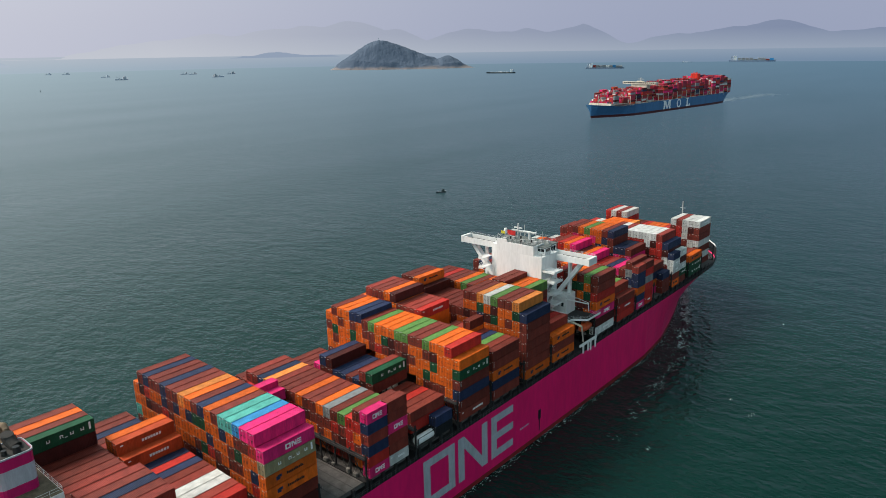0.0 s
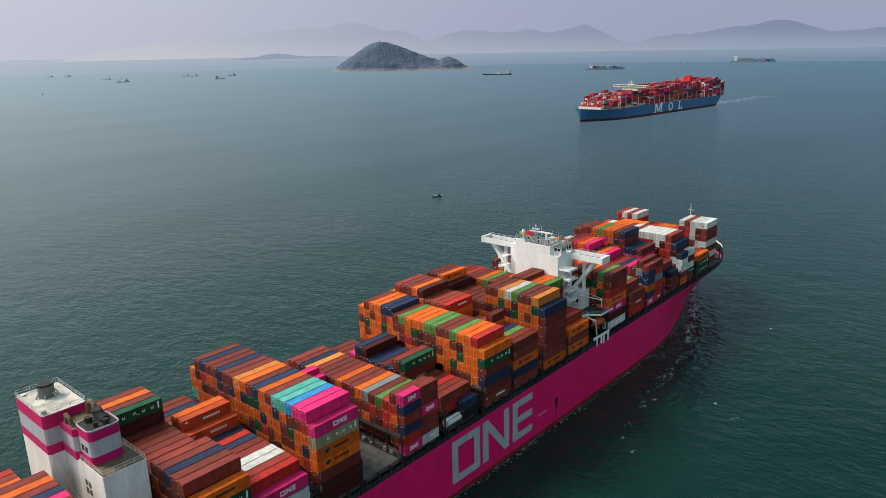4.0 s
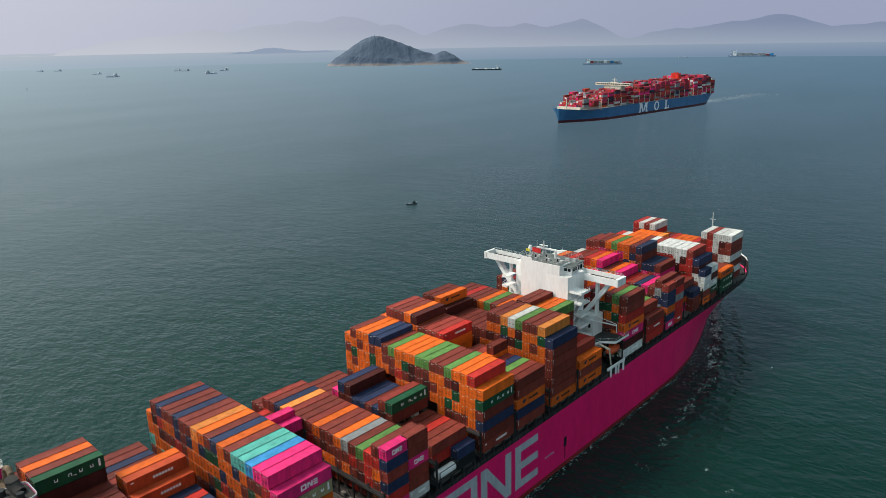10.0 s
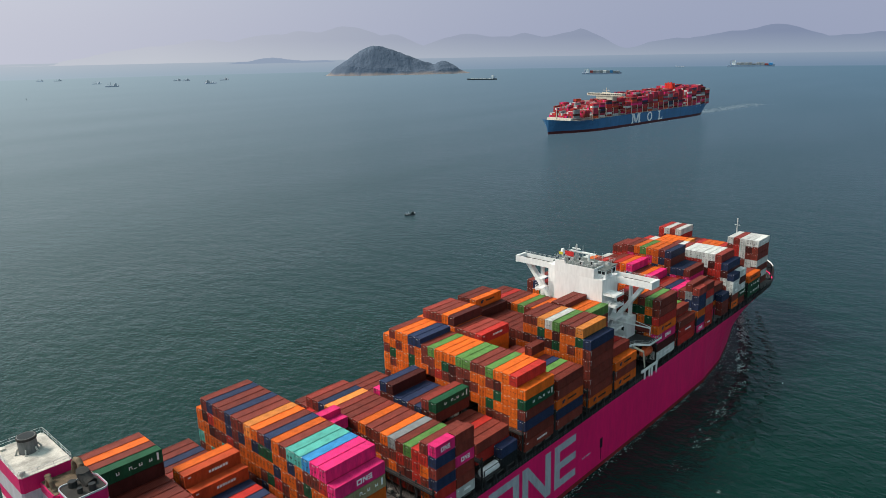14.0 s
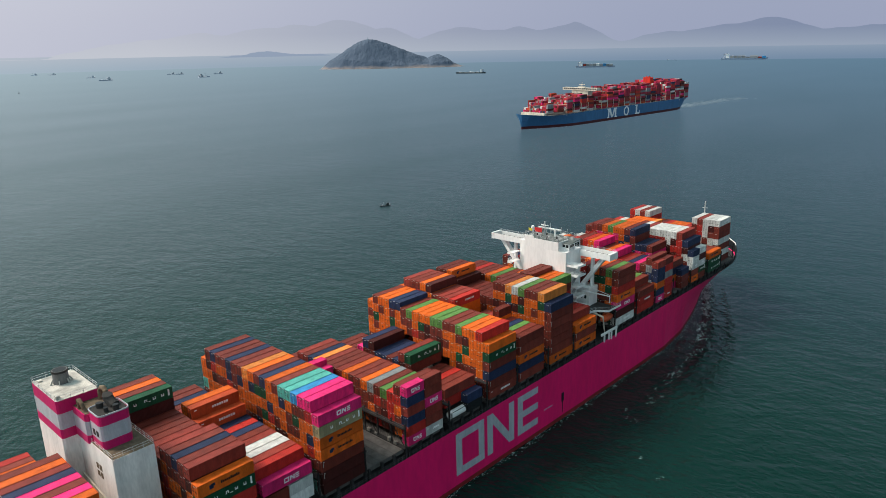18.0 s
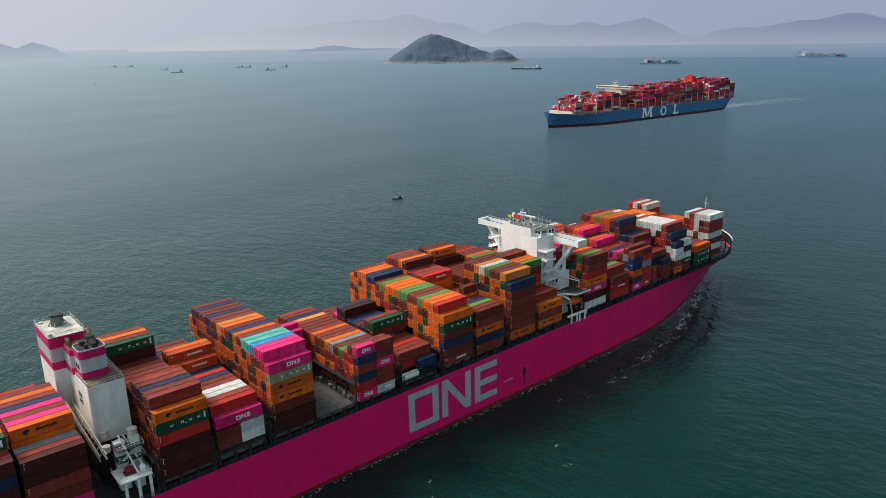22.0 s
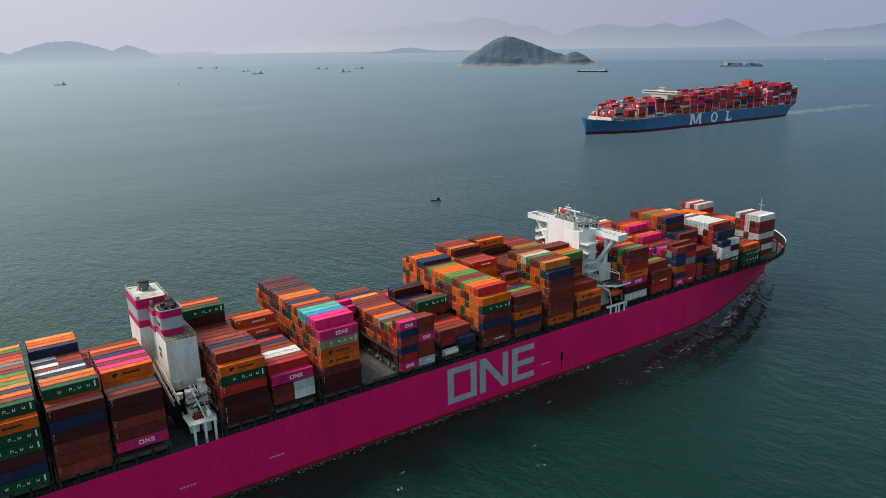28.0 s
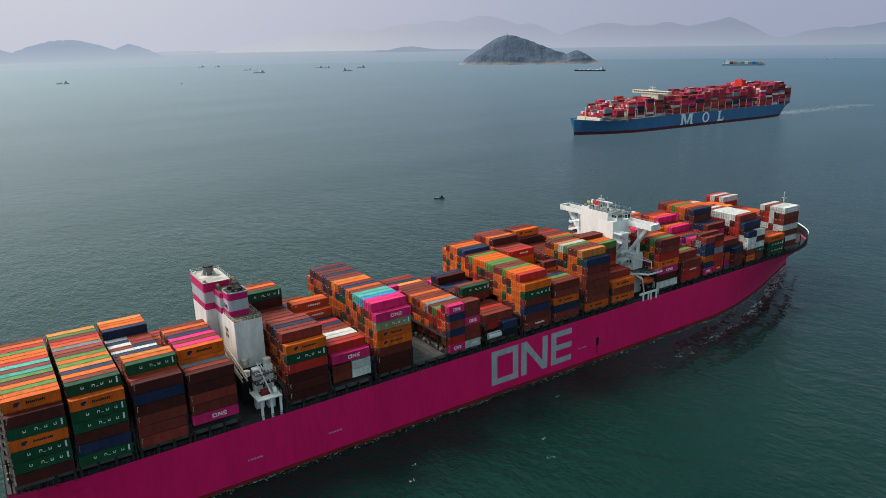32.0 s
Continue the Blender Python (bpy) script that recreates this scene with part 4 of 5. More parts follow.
# boat deck, gangway frame and lifeboats
for sgn in (-1, 1):
    bd = part("boat_deck", Mesh().prism([(117.0, sgn * 17), (131.0, sgn * 17), (131.0, sgn * 25.2), (123.0, sgn * 25.2), (120.5, sgn * 21.5), (117.0, sgn * 20.5)], "z", 24.6, 25.0), M_DECK, bridge, "dark boat deck with a white edge")
    part("deck_edge", Mesh().beam((117.0, sgn * 20.5, 24.9), (120.5, sgn * 21.5, 24.9), 0.12, 0.7).beam((120.5, sgn * 21.5, 24.9), (123, sgn * 25.25, 24.9), 0.12, 0.7).beam((123, sgn * 25.25, 24.9), (131, sgn * 25.25, 24.9), 0.12, 0.7).beam((117, sgn * 17, 24.9), (117, sgn * 20.5, 24.9), 0.12, 0.7), M_WHITE, bd)
    part("deck_rail", rail_line([(117.1, sgn * 17.2, 25.0), (117.1, sgn * 20.4, 25.0), (120.6, sgn * 21.4, 25.0), (123.1, sgn * 25.1, 25.0), (131, sgn * 25.1, 25.0)]), M_RAIL, bd)
    part("support", Mesh().box(129.6, 130.3, min(sgn * 23.8, sgn * 24.6), max(sgn * 23.8, sgn * 24.6), deck_z(130) - 1.7, 24.6), M_WHITE, bridge)
    part("davit", Mesh().beam((119.5, sgn * 19, 25), (119.5, sgn * 25.0, 23.8), 0.4, 0.5).beam((119.6, sgn * 25.0, 24.0), (121.3, sgn * 24.8, 18.0), 0.35, 0.35), M_CREAM, bridge, "cream lifeboat davit")
    part("jib", Mesh().beam((120.5, sgn * 15.5, 31.2), (126.5, sgn * 23.4, 28.8), 0.3, 0.3).beam((120.5, sgn * 15.5, 33.6), (126.5, sgn * 23.4, 29.2), 0.15, 0.15).beam((126.5, sgn * 23.4, 29.2), (126.5, sgn * 23.4, 26.4), 0.2, 0.2), M_WHITE, bridge, "white provision crane jib")
    lb = aboard(tagged(new("lifeboat"), "orange enclosed lifeboat hung under the boat deck", "lifeboat", "lifeboats"))
    lb.matrix_basis = Matrix.Translation((123.5, sgn * 23.2, 23.3))
    hb = Mesh()
    for i in range(9):
        u = i / 8 * 2 - 1
        r = max(0.12, 1 - abs(u) ** 3) * 1.45
        for k in range(10):
            a = 2 * math.pi * k / 10
            hb.v.append((u * 3.9, r * math.cos(a), r * 0.95 * math.sin(a)))
    hb.f = [(i * 10 + k, i * 10 + (k + 1) % 10, (i + 1) * 10 + (k + 1) % 10, (i + 1) * 10 + k) for i in range(8) for k in range(10)] + [tuple(range(9, -1, -1)), tuple(80 + k for k in range(10))]
    hb.mi = [0] * len(hb.f)
    part("hull", hb, M_ORANGE, lb)
    part("canopy_hatch", Mesh().box(-1.4, 0.6, -0.7, 0.7, 1.2, 1.75), M_ORANGE, lb)
gw = aboard(tagged(new("gangway_frame"), "white comb-shaped gangway frame at the deck edge", "gangway"))
gw.matrix_basis = Matrix.Translation((-1.5, 0, 1.3))
part("beam", Mesh().box(118.0, 128.4, -25.75, -25.35, 17.7, 18.5), M_WHITE, gw)
for x in (119.8, 122.8, 124.4, 127.4):
    part("upright", Mesh().box(x, x + 0.7, -25.7, -25.4, 15.0 - 0.3 * (x > 124), 17.7), M_WHITE, gw)
# monkey island
mast = part("radar_mast", Mesh().tube((123.5, 1.8, HZ + 2), (123.5, 1.8, HZ + 7.4), 0.45, 0.25).box(122.9, 124.1, -0.6, 4.2, HZ + 4.9, HZ + 5.2), M_RAIL, bridge, "grey radar mast")
part("radar_scanner", Mesh().box(123.3, 123.7, 0.3, 3.3, HZ + 5.8, HZ + 6.1), M_WHITE, mast)
for dy in (-1.3, 1.3):
    part("stay", Mesh().beam((122.2, 1.8 + dy * 2, HZ + 2), (123.5, 1.8 + dy * 0.3, HZ + 5.1), 0.16, 0.16), M_RAIL, mast)
part("flag", Mesh().box(122.4, 122.46, 2.2, 5.4, HZ + 3.4, HZ + 5.0), M_FLAGR, mast, "red flag")
part("flag", Mesh().box(119.4, 119.46, 4.2, 5.8, HZ + 4.4, HZ + 5.3), M_YEL, bridge, "yellow signal flag")
part("flag_pole", Mesh().tube((119.4, 4.2, HZ + 3), (119.4, 4.2, HZ + 5.6), 0.07), M_RAIL, bridge)
part("search_post", Mesh().tube((121.5, -4.0, HZ + 2), (121.5, -4.0, HZ + 5.6), 0.35).box(121.2, 121.8, -6.4, -1.6, HZ + 5.5, HZ + 5.9), M_WHITE, bridge)
part("top_rail", rail_line([(121.2, -8.8, HZ + 2.1), (129.4, -8.8, HZ + 2.1), (129.4, 8.8, HZ + 2.1), (121.2, 8.8, HZ + 2.1), (121.2, -8.8, HZ + 2.1)]), M_RAIL, bridge)
part("house_rail", rail_line([(HX0 + 0.2, -9.6, HZ), (HX0 + 0.2, -HY + 0.2, HZ), (HX1, -HY + 0.2, HZ)]), M_RAIL, bridge)
part("upper_rail", rail_line([(HX0 + 5.8, 4.4, HZ + 3.1), (HX0 + 0.2, -2.8, HZ + 3.1), (HX0 + 0.2, -9.4, HZ + 3.1), (HX0 + 5.8, -9.4, HZ + 3.1)]), M_RAIL, bridge)
chart = part("chart_room", Mesh().box(HX0 + 2.4, HX0 + 6.0, -12.3, -9.6, HZ, HZ + 2.5), M_WHITE, bridge, "small white room with dark windows")
for i in range(2):
    part("window", Mesh().box(HX0 + 2.33, HX0 + 2.42, -12.0 + i * 1.25, -11.0 + i * 1.25, HZ + 1.2, HZ + 2.1), M_GLASS, chart)
part("window", Mesh().box(HX0 + 3.0, HX0 + 5.4, -12.37, -12.28, HZ + 1.2, HZ + 2.1), M_GLASS, chart)
part("roof", Mesh().box(HX0 + 2.1, HX0 + 6.2, -12.6, -9.61, HZ + 2.5, HZ + 2.65), M_ROOF, chart)
for k in range(9):
    part("roof_vent", Mesh().tube((HX0 + 1.2 + k % 3 * 1.9, -8.2 + k * 1.35, HZ + 3.1), (HX0 + 1.2 + k % 3 * 1.9, -8.2 + k * 1.35, HZ + 3.9 + 0.3 * (k % 2)), 0.22, 0.3, 8), M_STEEL if k % 2 else M_RAIL, bridge)
for i, (x, y) in enumerate(((118.5, -8.5), (119.5, 0.5), (118.0, -4.0), (125.5, -6), (127, 6.5), (120.0, -6.4), (117.0, 2.2), (123.8, -3.4), (126.4, -8.2))):
    part("deck_locker", Mesh().box(x, x + 0.8, y, y + 1.1, HZ + (1.5 if x > 121 else 3.1), HZ + (2.4 if x > 121 else 3.8)), M_RAIL, bridge)
for i, (x, y, h) in enumerate(((126, 1, 4.5), (124.5, -7, 3.6), (127.5, -2.5, 3.0), (122.5, -8.2, 3.2), (128.6, 7.9, 3.4))):
    part("aerial", Mesh().tube((x, y, HZ + 2.1), (x, y, HZ + 2.1 + h), 0.07, 0.04, 6), M_RAIL, bridge)
part("satellite_dome", Mesh().tube((125, 8, HZ + 2.1), (125, 8, HZ + 3.2), 0.3).tube((125, 8, HZ + 3.2), (125, 8, HZ + 4.6), 0.8, 0.5, 12), M_WHITE, bridge)

# ---- funnel casing ----
funnel = aboard(tagged(new("funnel_casing"), "white funnel casing with magenta bands and sooty exhaust pipes", "funnel"))
M_DIRTY = paint("rust_stained_white_paint", (0.62, 0.58, 0.52), 0.6, vary=0.0, dirt=0.55, scale=0.5)
FX0, FX1 = -38.3, -30.2
M_PIPE = paint("weathered_grey_pipe", (0.20, 0.20, 0.20), 0.6, 0.3, vary=0.0, dirt=0.4)
M_CASING = paint("streaked_white_casing_paint", (0.80, 0.77, 0.74), 0.55, vary=0.0, dirt=0.22, scale=0.45)
part("casing_base", Mesh().box(FX0 + 0.3, FX1 - 0.3, -13.4, 2.4, deck_z(-34), 27.0), M_STEEL, funnel, "black steel casing base")
part("casing", Mesh().box(FX0, FX1, -13.6, 2.6, 27.0, 41.2), M_CASING, funnel, "white lower casing with rust streaks")
part("casing_deck", Mesh().box(FX0 + 0.1, FX1 - 0.1, -13.5, 2.5, 41.2, 41.26), M_RUSTY, funnel, "stained brown casing top")
part("casing_rail", rail_line([(FX0 + 0.1, -4, 41.2), (FX0 + 0.1, -13.5, 41.2), (FX1 - 0.1, -13.5, 41.2), (FX1 - 0.1, 2, 41.2)]), M_RAIL, funnel)
lv = Mesh()
for i in range(2):
    for j in range(2):
        lv.box(FX0 - 0.05, FX0 + 0.02, -7.4 + i * 1.5, -6.3 + i * 1.5, 34.6 + j * 1.7, 35.8 + j * 1.7)
part("vent_grille", lv, M_RUSTY, funnel)


def banded(name, outline, zs):
    """A stack of bands: white, magenta, grey, magenta."""
    for k, (a, b, mat, lab) in enumerate(zs):
        part(name, Mesh().prism(outline, "z", a, b), mat, funnel, lab)


TALL = [(-41.4, 2.9), (-41.0, 2.5), (-33.6, 2.5), (-33.2, 2.9), (-33.2, 16.0), (-33.6, 16.4), (-41.0, 16.4), (-41.4, 16.0)]
banded("stack_band", TALL, [(deck_z(-36), 40.9, M_CASING, "white funnel side"), (40.9, 42.9, M_BAND, "magenta band"), (42.9, 46.3, M_GREY, "pale grey band"), (46.3, 49.0, M_BAND, "magenta band")])
part("funnel_roof", Mesh().prism([(x * 0.998 - 0.07, (y - 9.45) * 0.99 + 9.45) for x, y in TALL], "z", 49.0, 49.1), M_DIRTY, funnel, "dirty pale funnel top with rust stains")
part("stack_rail", rail_line([(x, y, 49.0) for x, y in TALL + TALL[:1]]), M_RAIL, funnel)
MID = [(-38.6, -3.2), (-38.0, -3.8), (-33.6, -3.8), (-33.4, -3.0), (-33.4, 2.5), (-38.6, 2.5)]
banded("step_band", MID, [(40.9, 42.7, M_BAND, "magenta band"), (42.7, 45.7, M_GREY, "pale grey band"), (45.7, 47.2, M_BAND, "magenta band")])
part("step_top", Mesh().box(-38.4, -33.6, -3.5, 2.4, 47.2, 47.3), M_RUSTY, funnel, "rust-stained step top")
LOW = []
for cx, cy, a0 in ((-32.9, -4.3, 0), (-36.9, -4.3, 90), (-36.9, -8.0, 180), (-32.9, -8.0, 270)):
    for k in range(4):
        a = radians(a0 + 30 * k)
        LOW.append((cx + 1.0 * math.cos(a), cy + 1.0 * math.sin(a)))
banded("front_band", LOW, [(41.2, 43.0, M_BAND, "magenta band"), (43.0, 46.2, M_GREY, "pale grey band"), (46.2, 48.2, M_BAND, "magenta band")])
part("front_top", Mesh().prism([((x + 34.9) * 0.94 - 34.9, (y + 6.15) * 0.94 - 6.15) for x, y in LOW], "z", 48.2, 48.26), M_SOOT, funnel, "sooty dark funnel top")
rim = Mesh()
for a, b in zip(LOW, LOW[1:] + LOW[:1]):
    rim.beam((*a, 48.3), (*b, 48.3), 0.16, 0.3)
part("front_rim", rim, M_GREY, funnel, "pale grey top rim")
part("louvre", Mesh().box(-37.96, -37.85, -7.6, -6.6, 43.6, 44.8).box(-37.96, -37.85, -6.0, -5.0, 43.6, 44.8), M_SOOT, funnel, "dark louvred opening")
for x, y, z, r, h in ((-37.2, 11.2, 49.1, 1.55, 2.9), (-35.9, -4.6, 48.2, 0.7, 1.0), (-34.1, -7.9, 48.2, 0.6, 1.1), (-35.8, -7.4, 48.2, 0.45, 0.9)):
    t = part("exhaust_pipe", Mesh().tube((x, y, z), (x, y, z + h), r, r * 0.95, 20), M_PIPE if z > 48.5 else M_SOOT, funnel, "grey exhaust pipe with a sooty mouth" if z > 48.5 else "sooty black exhaust pipe")
    part("pipe_mouth", Mesh().tube((x, y, z + h), (x, y, z + h + 0.03), r * 0.86, n=20), M_BLACK, t)
    if z > 48.5:
        part("pipe_collar", Mesh().tube((x, y, z + h - 0.45), (x, y, z + h - 0.02), r * 1.05, n=20), M_SOOT, t, "sooty collar")
        for k in range(6):
            a = radians(60 * k)
            part("pipe_gusset", Mesh().beam((x + 2.1 * math.cos(a), y + 2.1 * math.sin(a), z), (x + r * math.cos(a), y + r * math.sin(a), z + 1.0), 0.15, 0.3), M_DIRTY, t)
elbow = [(-33.6 - 0.48 * math.sin(radians(15 * k)), -6.2 + 1.8 * math.sin(radians(15 * k)), 48.3 + 1.7 * (1 - math.cos(radians(15 * k))) ** 0.6) for k in range(8)]
part("bent_pipe", Mesh().hose(elbow, 1.0), M_SOOT, funnel, "wide sooty bent exhaust pipe")
part("bent_pipe", Mesh().hose([(-33.6, 1.0, 47.3), (-33.5, 0.9, 49.2), (-33.4, 0.4, 49.9), (-33.3, -0.8, 50.2), (-33.4, -1.8, 49.8), (-33.6, -2.4, 48.6)], 0.5), M_RUSTY, funnel, "rusty bent pipe")
part("bent_pipe", Mesh().hose([(-38.0, 0.2, 47.2), (-38.1, -0.3, 48.8), (-38.1, -0.9, 49.2), (-38.05, -1.5, 48.8), (-38.0, -2.0, 47.8)], 0.4), M_RUSTY, funnel, "rusty bent pipe")
part("vent_pipe", Mesh().tube((-37.6, 1.4, 47.2), (-37.6, 1.4, 48.6), 0.5), M_RUSTY, funnel, "rusty vent pipe")
part("roof_box", Mesh().box(-41.0, -40.2, 3.2, 4.0, 49.1, 49.9).box(-40.6, -39.8, 14.6, 15.6, 49.1, 49.4), M_DIRTY, funnel)

# ---- white crane tower and platforms beside the funnel ----
crane = aboard(tagged(new("deck_crane"), "white crane tower with lattice jib beside the funnel", "crane"))
part("tower", Mesh().box(-35.8, -33.4, -18.4, -16.4, deck_z(-34), 28.0), M_WHITE, crane)
part("tower", Mesh().box(-32.6, -30.6, -19.6, -17.4, deck_z(-34), 29.2), M_WHITE, crane)
part("tank", Mesh().tube((-31.6, -18.4, 29.2), (-31.6, -18.4, 30.6), 1.15, n=14), M_CREAM, crane, "cream round tank")
part("tank", Mesh().tube((-37.4, -17.8, 26.6), (-37.4, -17.8, 28.0), 0.9, n=14), M_CREAM, crane, "cream round tank")
part("tank", Mesh().tube((-36.6, -14.4, 28.4), (-36.6, -14.4, 30.2), 1.1, n=14), M_CREAM, crane, "cream round tank")
part("platform", Mesh().box(-37.5, -30.4, -25.3, -18.4, 21.4, 21.7), M_WHITE, crane, "white side platform")
part("platform_rail", rail_line([(-37.4, -18.5, 21.7), (-37.4, -25.2, 21.7), (-30.5, -25.2, 21.7), (-30.5, -18.5, 21.7)]), M_WHITE, crane)
for x in (-36.6, -33.8, -31.2):
    part("leg", Mesh().box(x, x + 0.6, -25.1, -24.5, deck_z(-34) - 0.2, 21.4), M_WHITE, crane)
for z in (24.6, 27.4):
    pf = part("landing", Mesh().box(-36.2, -30.2, -21.5, -16.2, z - 0.2, z), M_DECK, crane)
    part("landing_rail", rail_line([(-36.1, -21.4, z), (-30.3, -21.4, z), (-30.3, -16.4, z)]), M_WHITE, pf)
    part("stair", Mesh().beam((-35.6, -20.6, z - 3.4), (-31.2, -20.6, z), 0.8, 0.2), M_WHITE, crane)
part("winch", Mesh().tube((-35.2, -22.0, 22.6), (-33.0, -22.0, 22.6), 0.8, n=14).box(-35.6, -32.6, -22.9, -21.1, 21.7, 22.2), M_BOOT, crane, "dark red winch")
part("hose_reel", Mesh().tube((-32.4, -23.2, 22.7), (-31.4, -23.2, 22.7), 0.9, n=14), M_WHITE, crane)
jib0, jib1 = Vector((-38.8, -20.0, 26.6)), Vector((-39.6, 6.0, 32.6))
lat = Mesh()
for dx in (-0.7, 0.7):
    for dz in (-0.6, 0.6):
        lat.beam(jib0 + Vector((dx, 0, dz)), jib1 + Vector((dx, 0, dz)), 0.32, 0.32)
for i in range(13):
    a = jib0.lerp(jib1, i / 13)
    b = jib0.lerp(jib1, (i + 1) / 13)
    for dx in (-0.7, 0.7):
        lat.beam(a + Vector((dx, 0, -0.6)), b + Vector((dx, 0, 0.6)), 0.2, 0.2)
    lat.beam(a + Vector((-0.7, 0, 0.6)), b + Vector((0.7, 0, 0.6)), 0.1, 0.1)
part("lattice_jib", lat, M_CREAM, crane, "cream lattice jib")
part("brace", Mesh().beam((-35, -19.4, 30.5), (-33, -24.0, 22), 0.3, 0.3).beam((-33.4, -17, 29), (-31.2, -23.5, 22), 0.25, 0.25), M_WHITE, crane)

# foremast
fm = aboard(tagged(new("foremast"), "slim grey foremast on the bow", "mast"))
part("pole", Mesh().tube((254.3, -0.2, deck_z(254)), (254.3, -0.2, 38.6), 0.45, 0.25, 10), M_RAIL, fm)
part("yard", Mesh().box(254.1, 254.5, -1.4, 1.0, 35.4, 35.6), M_RAIL, fm)


# ---- wake of the magenta ship ----
def wave_height(x, y):
    """Diverging bow waves along the starboard side, in the ship's space."""
    d = -y - breadth(min(x, 260), 0.0)
    s = 254 - x
    if d < -1.5 or s < -4:
        return -0.3
    edge = max(0.0, 1 - abs(d - 4 - s * 0.13) / (7 + s * 0.12))
    crest = math.cos((d - s * 0.16) * 0.62) * math.exp(-s / 90)
    ripple = 0.3 * noise.noise((x / 5.5, y / 4.0, 0.3)) + 0.42 * noise.noise((x / 2.2, y / 1.7, 4.1))
    fade = min(1, max(0, (s + 4) / 8)) * min(1, max(0, (170 - s) / 60)) * edge
    return fade * (0.4 * crest + 0.7 * ripple + 0.25) - 0.12 * (1 - fade)


def bow_wave():
    ms = Mesh()
    nx, ny = 260, 110
    for i in range(nx + 1):
        x = 92 + 168 * i / nx
        yo = -breadth(min(x, 260), 0.0)
        for j in range(ny + 1):
            y = yo + 1.0 - 52 * (j / ny) ** 1.2
            ms.v.append((x, y, wave_height(x, y)))
    w = ny + 1
    ms.f = [(i * w + j, i * w + j + 1, (i + 1) * w + j + 1, (i + 1) * w + j) for i in range(nx) for j in range(ny)]
    ms.mi = [0] * len(ms.f)
    me = ms.data("bow_wave", [M_SEA])
    me.polygons.foreach_set("use_smooth", [True] * len(me.polygons))
    WAKE.append(tagged(new("bow_wave", me), "dark ruffled bow wave beside the hull", "wave", kind="stuff"))


def foam_material():
    m, n, l, p = nodes_of("white_sea_foam")
    tc = n.new("ShaderNodeTexCoord")
    nz = n.new("ShaderNodeTexNoise")
    nz.inputs["Scale"].default_value, nz.inputs["Detail"].default_value = 1.6, 5
    l.new(tc.outputs["Object"], nz.inputs["Vector"])
    mx = n.new("ShaderNodeMix")
    mx.data_type = "RGBA"
    mx.inputs[6].default_value, mx.inputs[7].default_value = (0.06, 0.10, 0.10, 1), (0.66, 0.69, 0.69, 1)
    mr = n.new("ShaderNodeMapRange")
    mr.inputs[1].default_value, mr.inputs[2].default_value = 0.39, 0.64
    l.new(nz.outputs[0], mr.inputs[0])
    l.new(mr.outputs[0], mx.inputs[0])
    l.new(mx.outputs[2], p.inputs["Base Color"])
    p.inputs["Roughness"].default_value = 0.7
    return m


M_FOAM = foam_material()


def blob(ms, x, y, z, rx, ry, rnd, turn=0.0):
    """A ragged patch of foam."""
    b = len(ms.v)
    n = 9
    ms.v.append((x, y, z + 0.05))
    for k in range(n):
        a = 2 * math.pi * k / n
        r = rnd.uniform(0.45, 1.15)
        u, w = rx * r * math.cos(a), ry * r * math.sin(a)
        ms.v.append((x + u * math.cos(turn) - w * math.sin(turn), y + u * math.sin(turn) + w * math.cos(turn), z))
    ms.f += [(b, b + 1 + k, b + 1 + (k + 1) % n) for k in range(n)]
    ms.mi += [0] * n


def ribbon(ms, x, d, length, width, rnd):
    """A thin wavering streak of foam on the water beside the hull."""
    a = rnd.uniform(-0.5, 0.9)
    n = max(3, int(length / 0.5))
    b = len(ms.v)
    for i in range(n + 1):
        a += rnd.gauss(0, 0.35)
        x -= math.cos(a) * length / n
        d += math.sin(a) * length / n
        y = -breadth(min(x, 260), 0) - max(0.1, d)
        w = width * (0.2 + math.sin(math.pi * i / n)) * rnd.uniform(0.4, 1.3)
        z = max(0.02, wave_height(x, y)) + 0.07
        ms.v += [(x - math.sin(a) * w, y - math.cos(a) * w, z), (x + math.sin(a) * w, y + math.cos(a) * w, z)]
    ms.f += [(b + 2 * i, b + 2 * i + 1, b + 2 * i + 3, b + 2 * i + 2) for i in range(n)]
    ms.mi += [0] * n


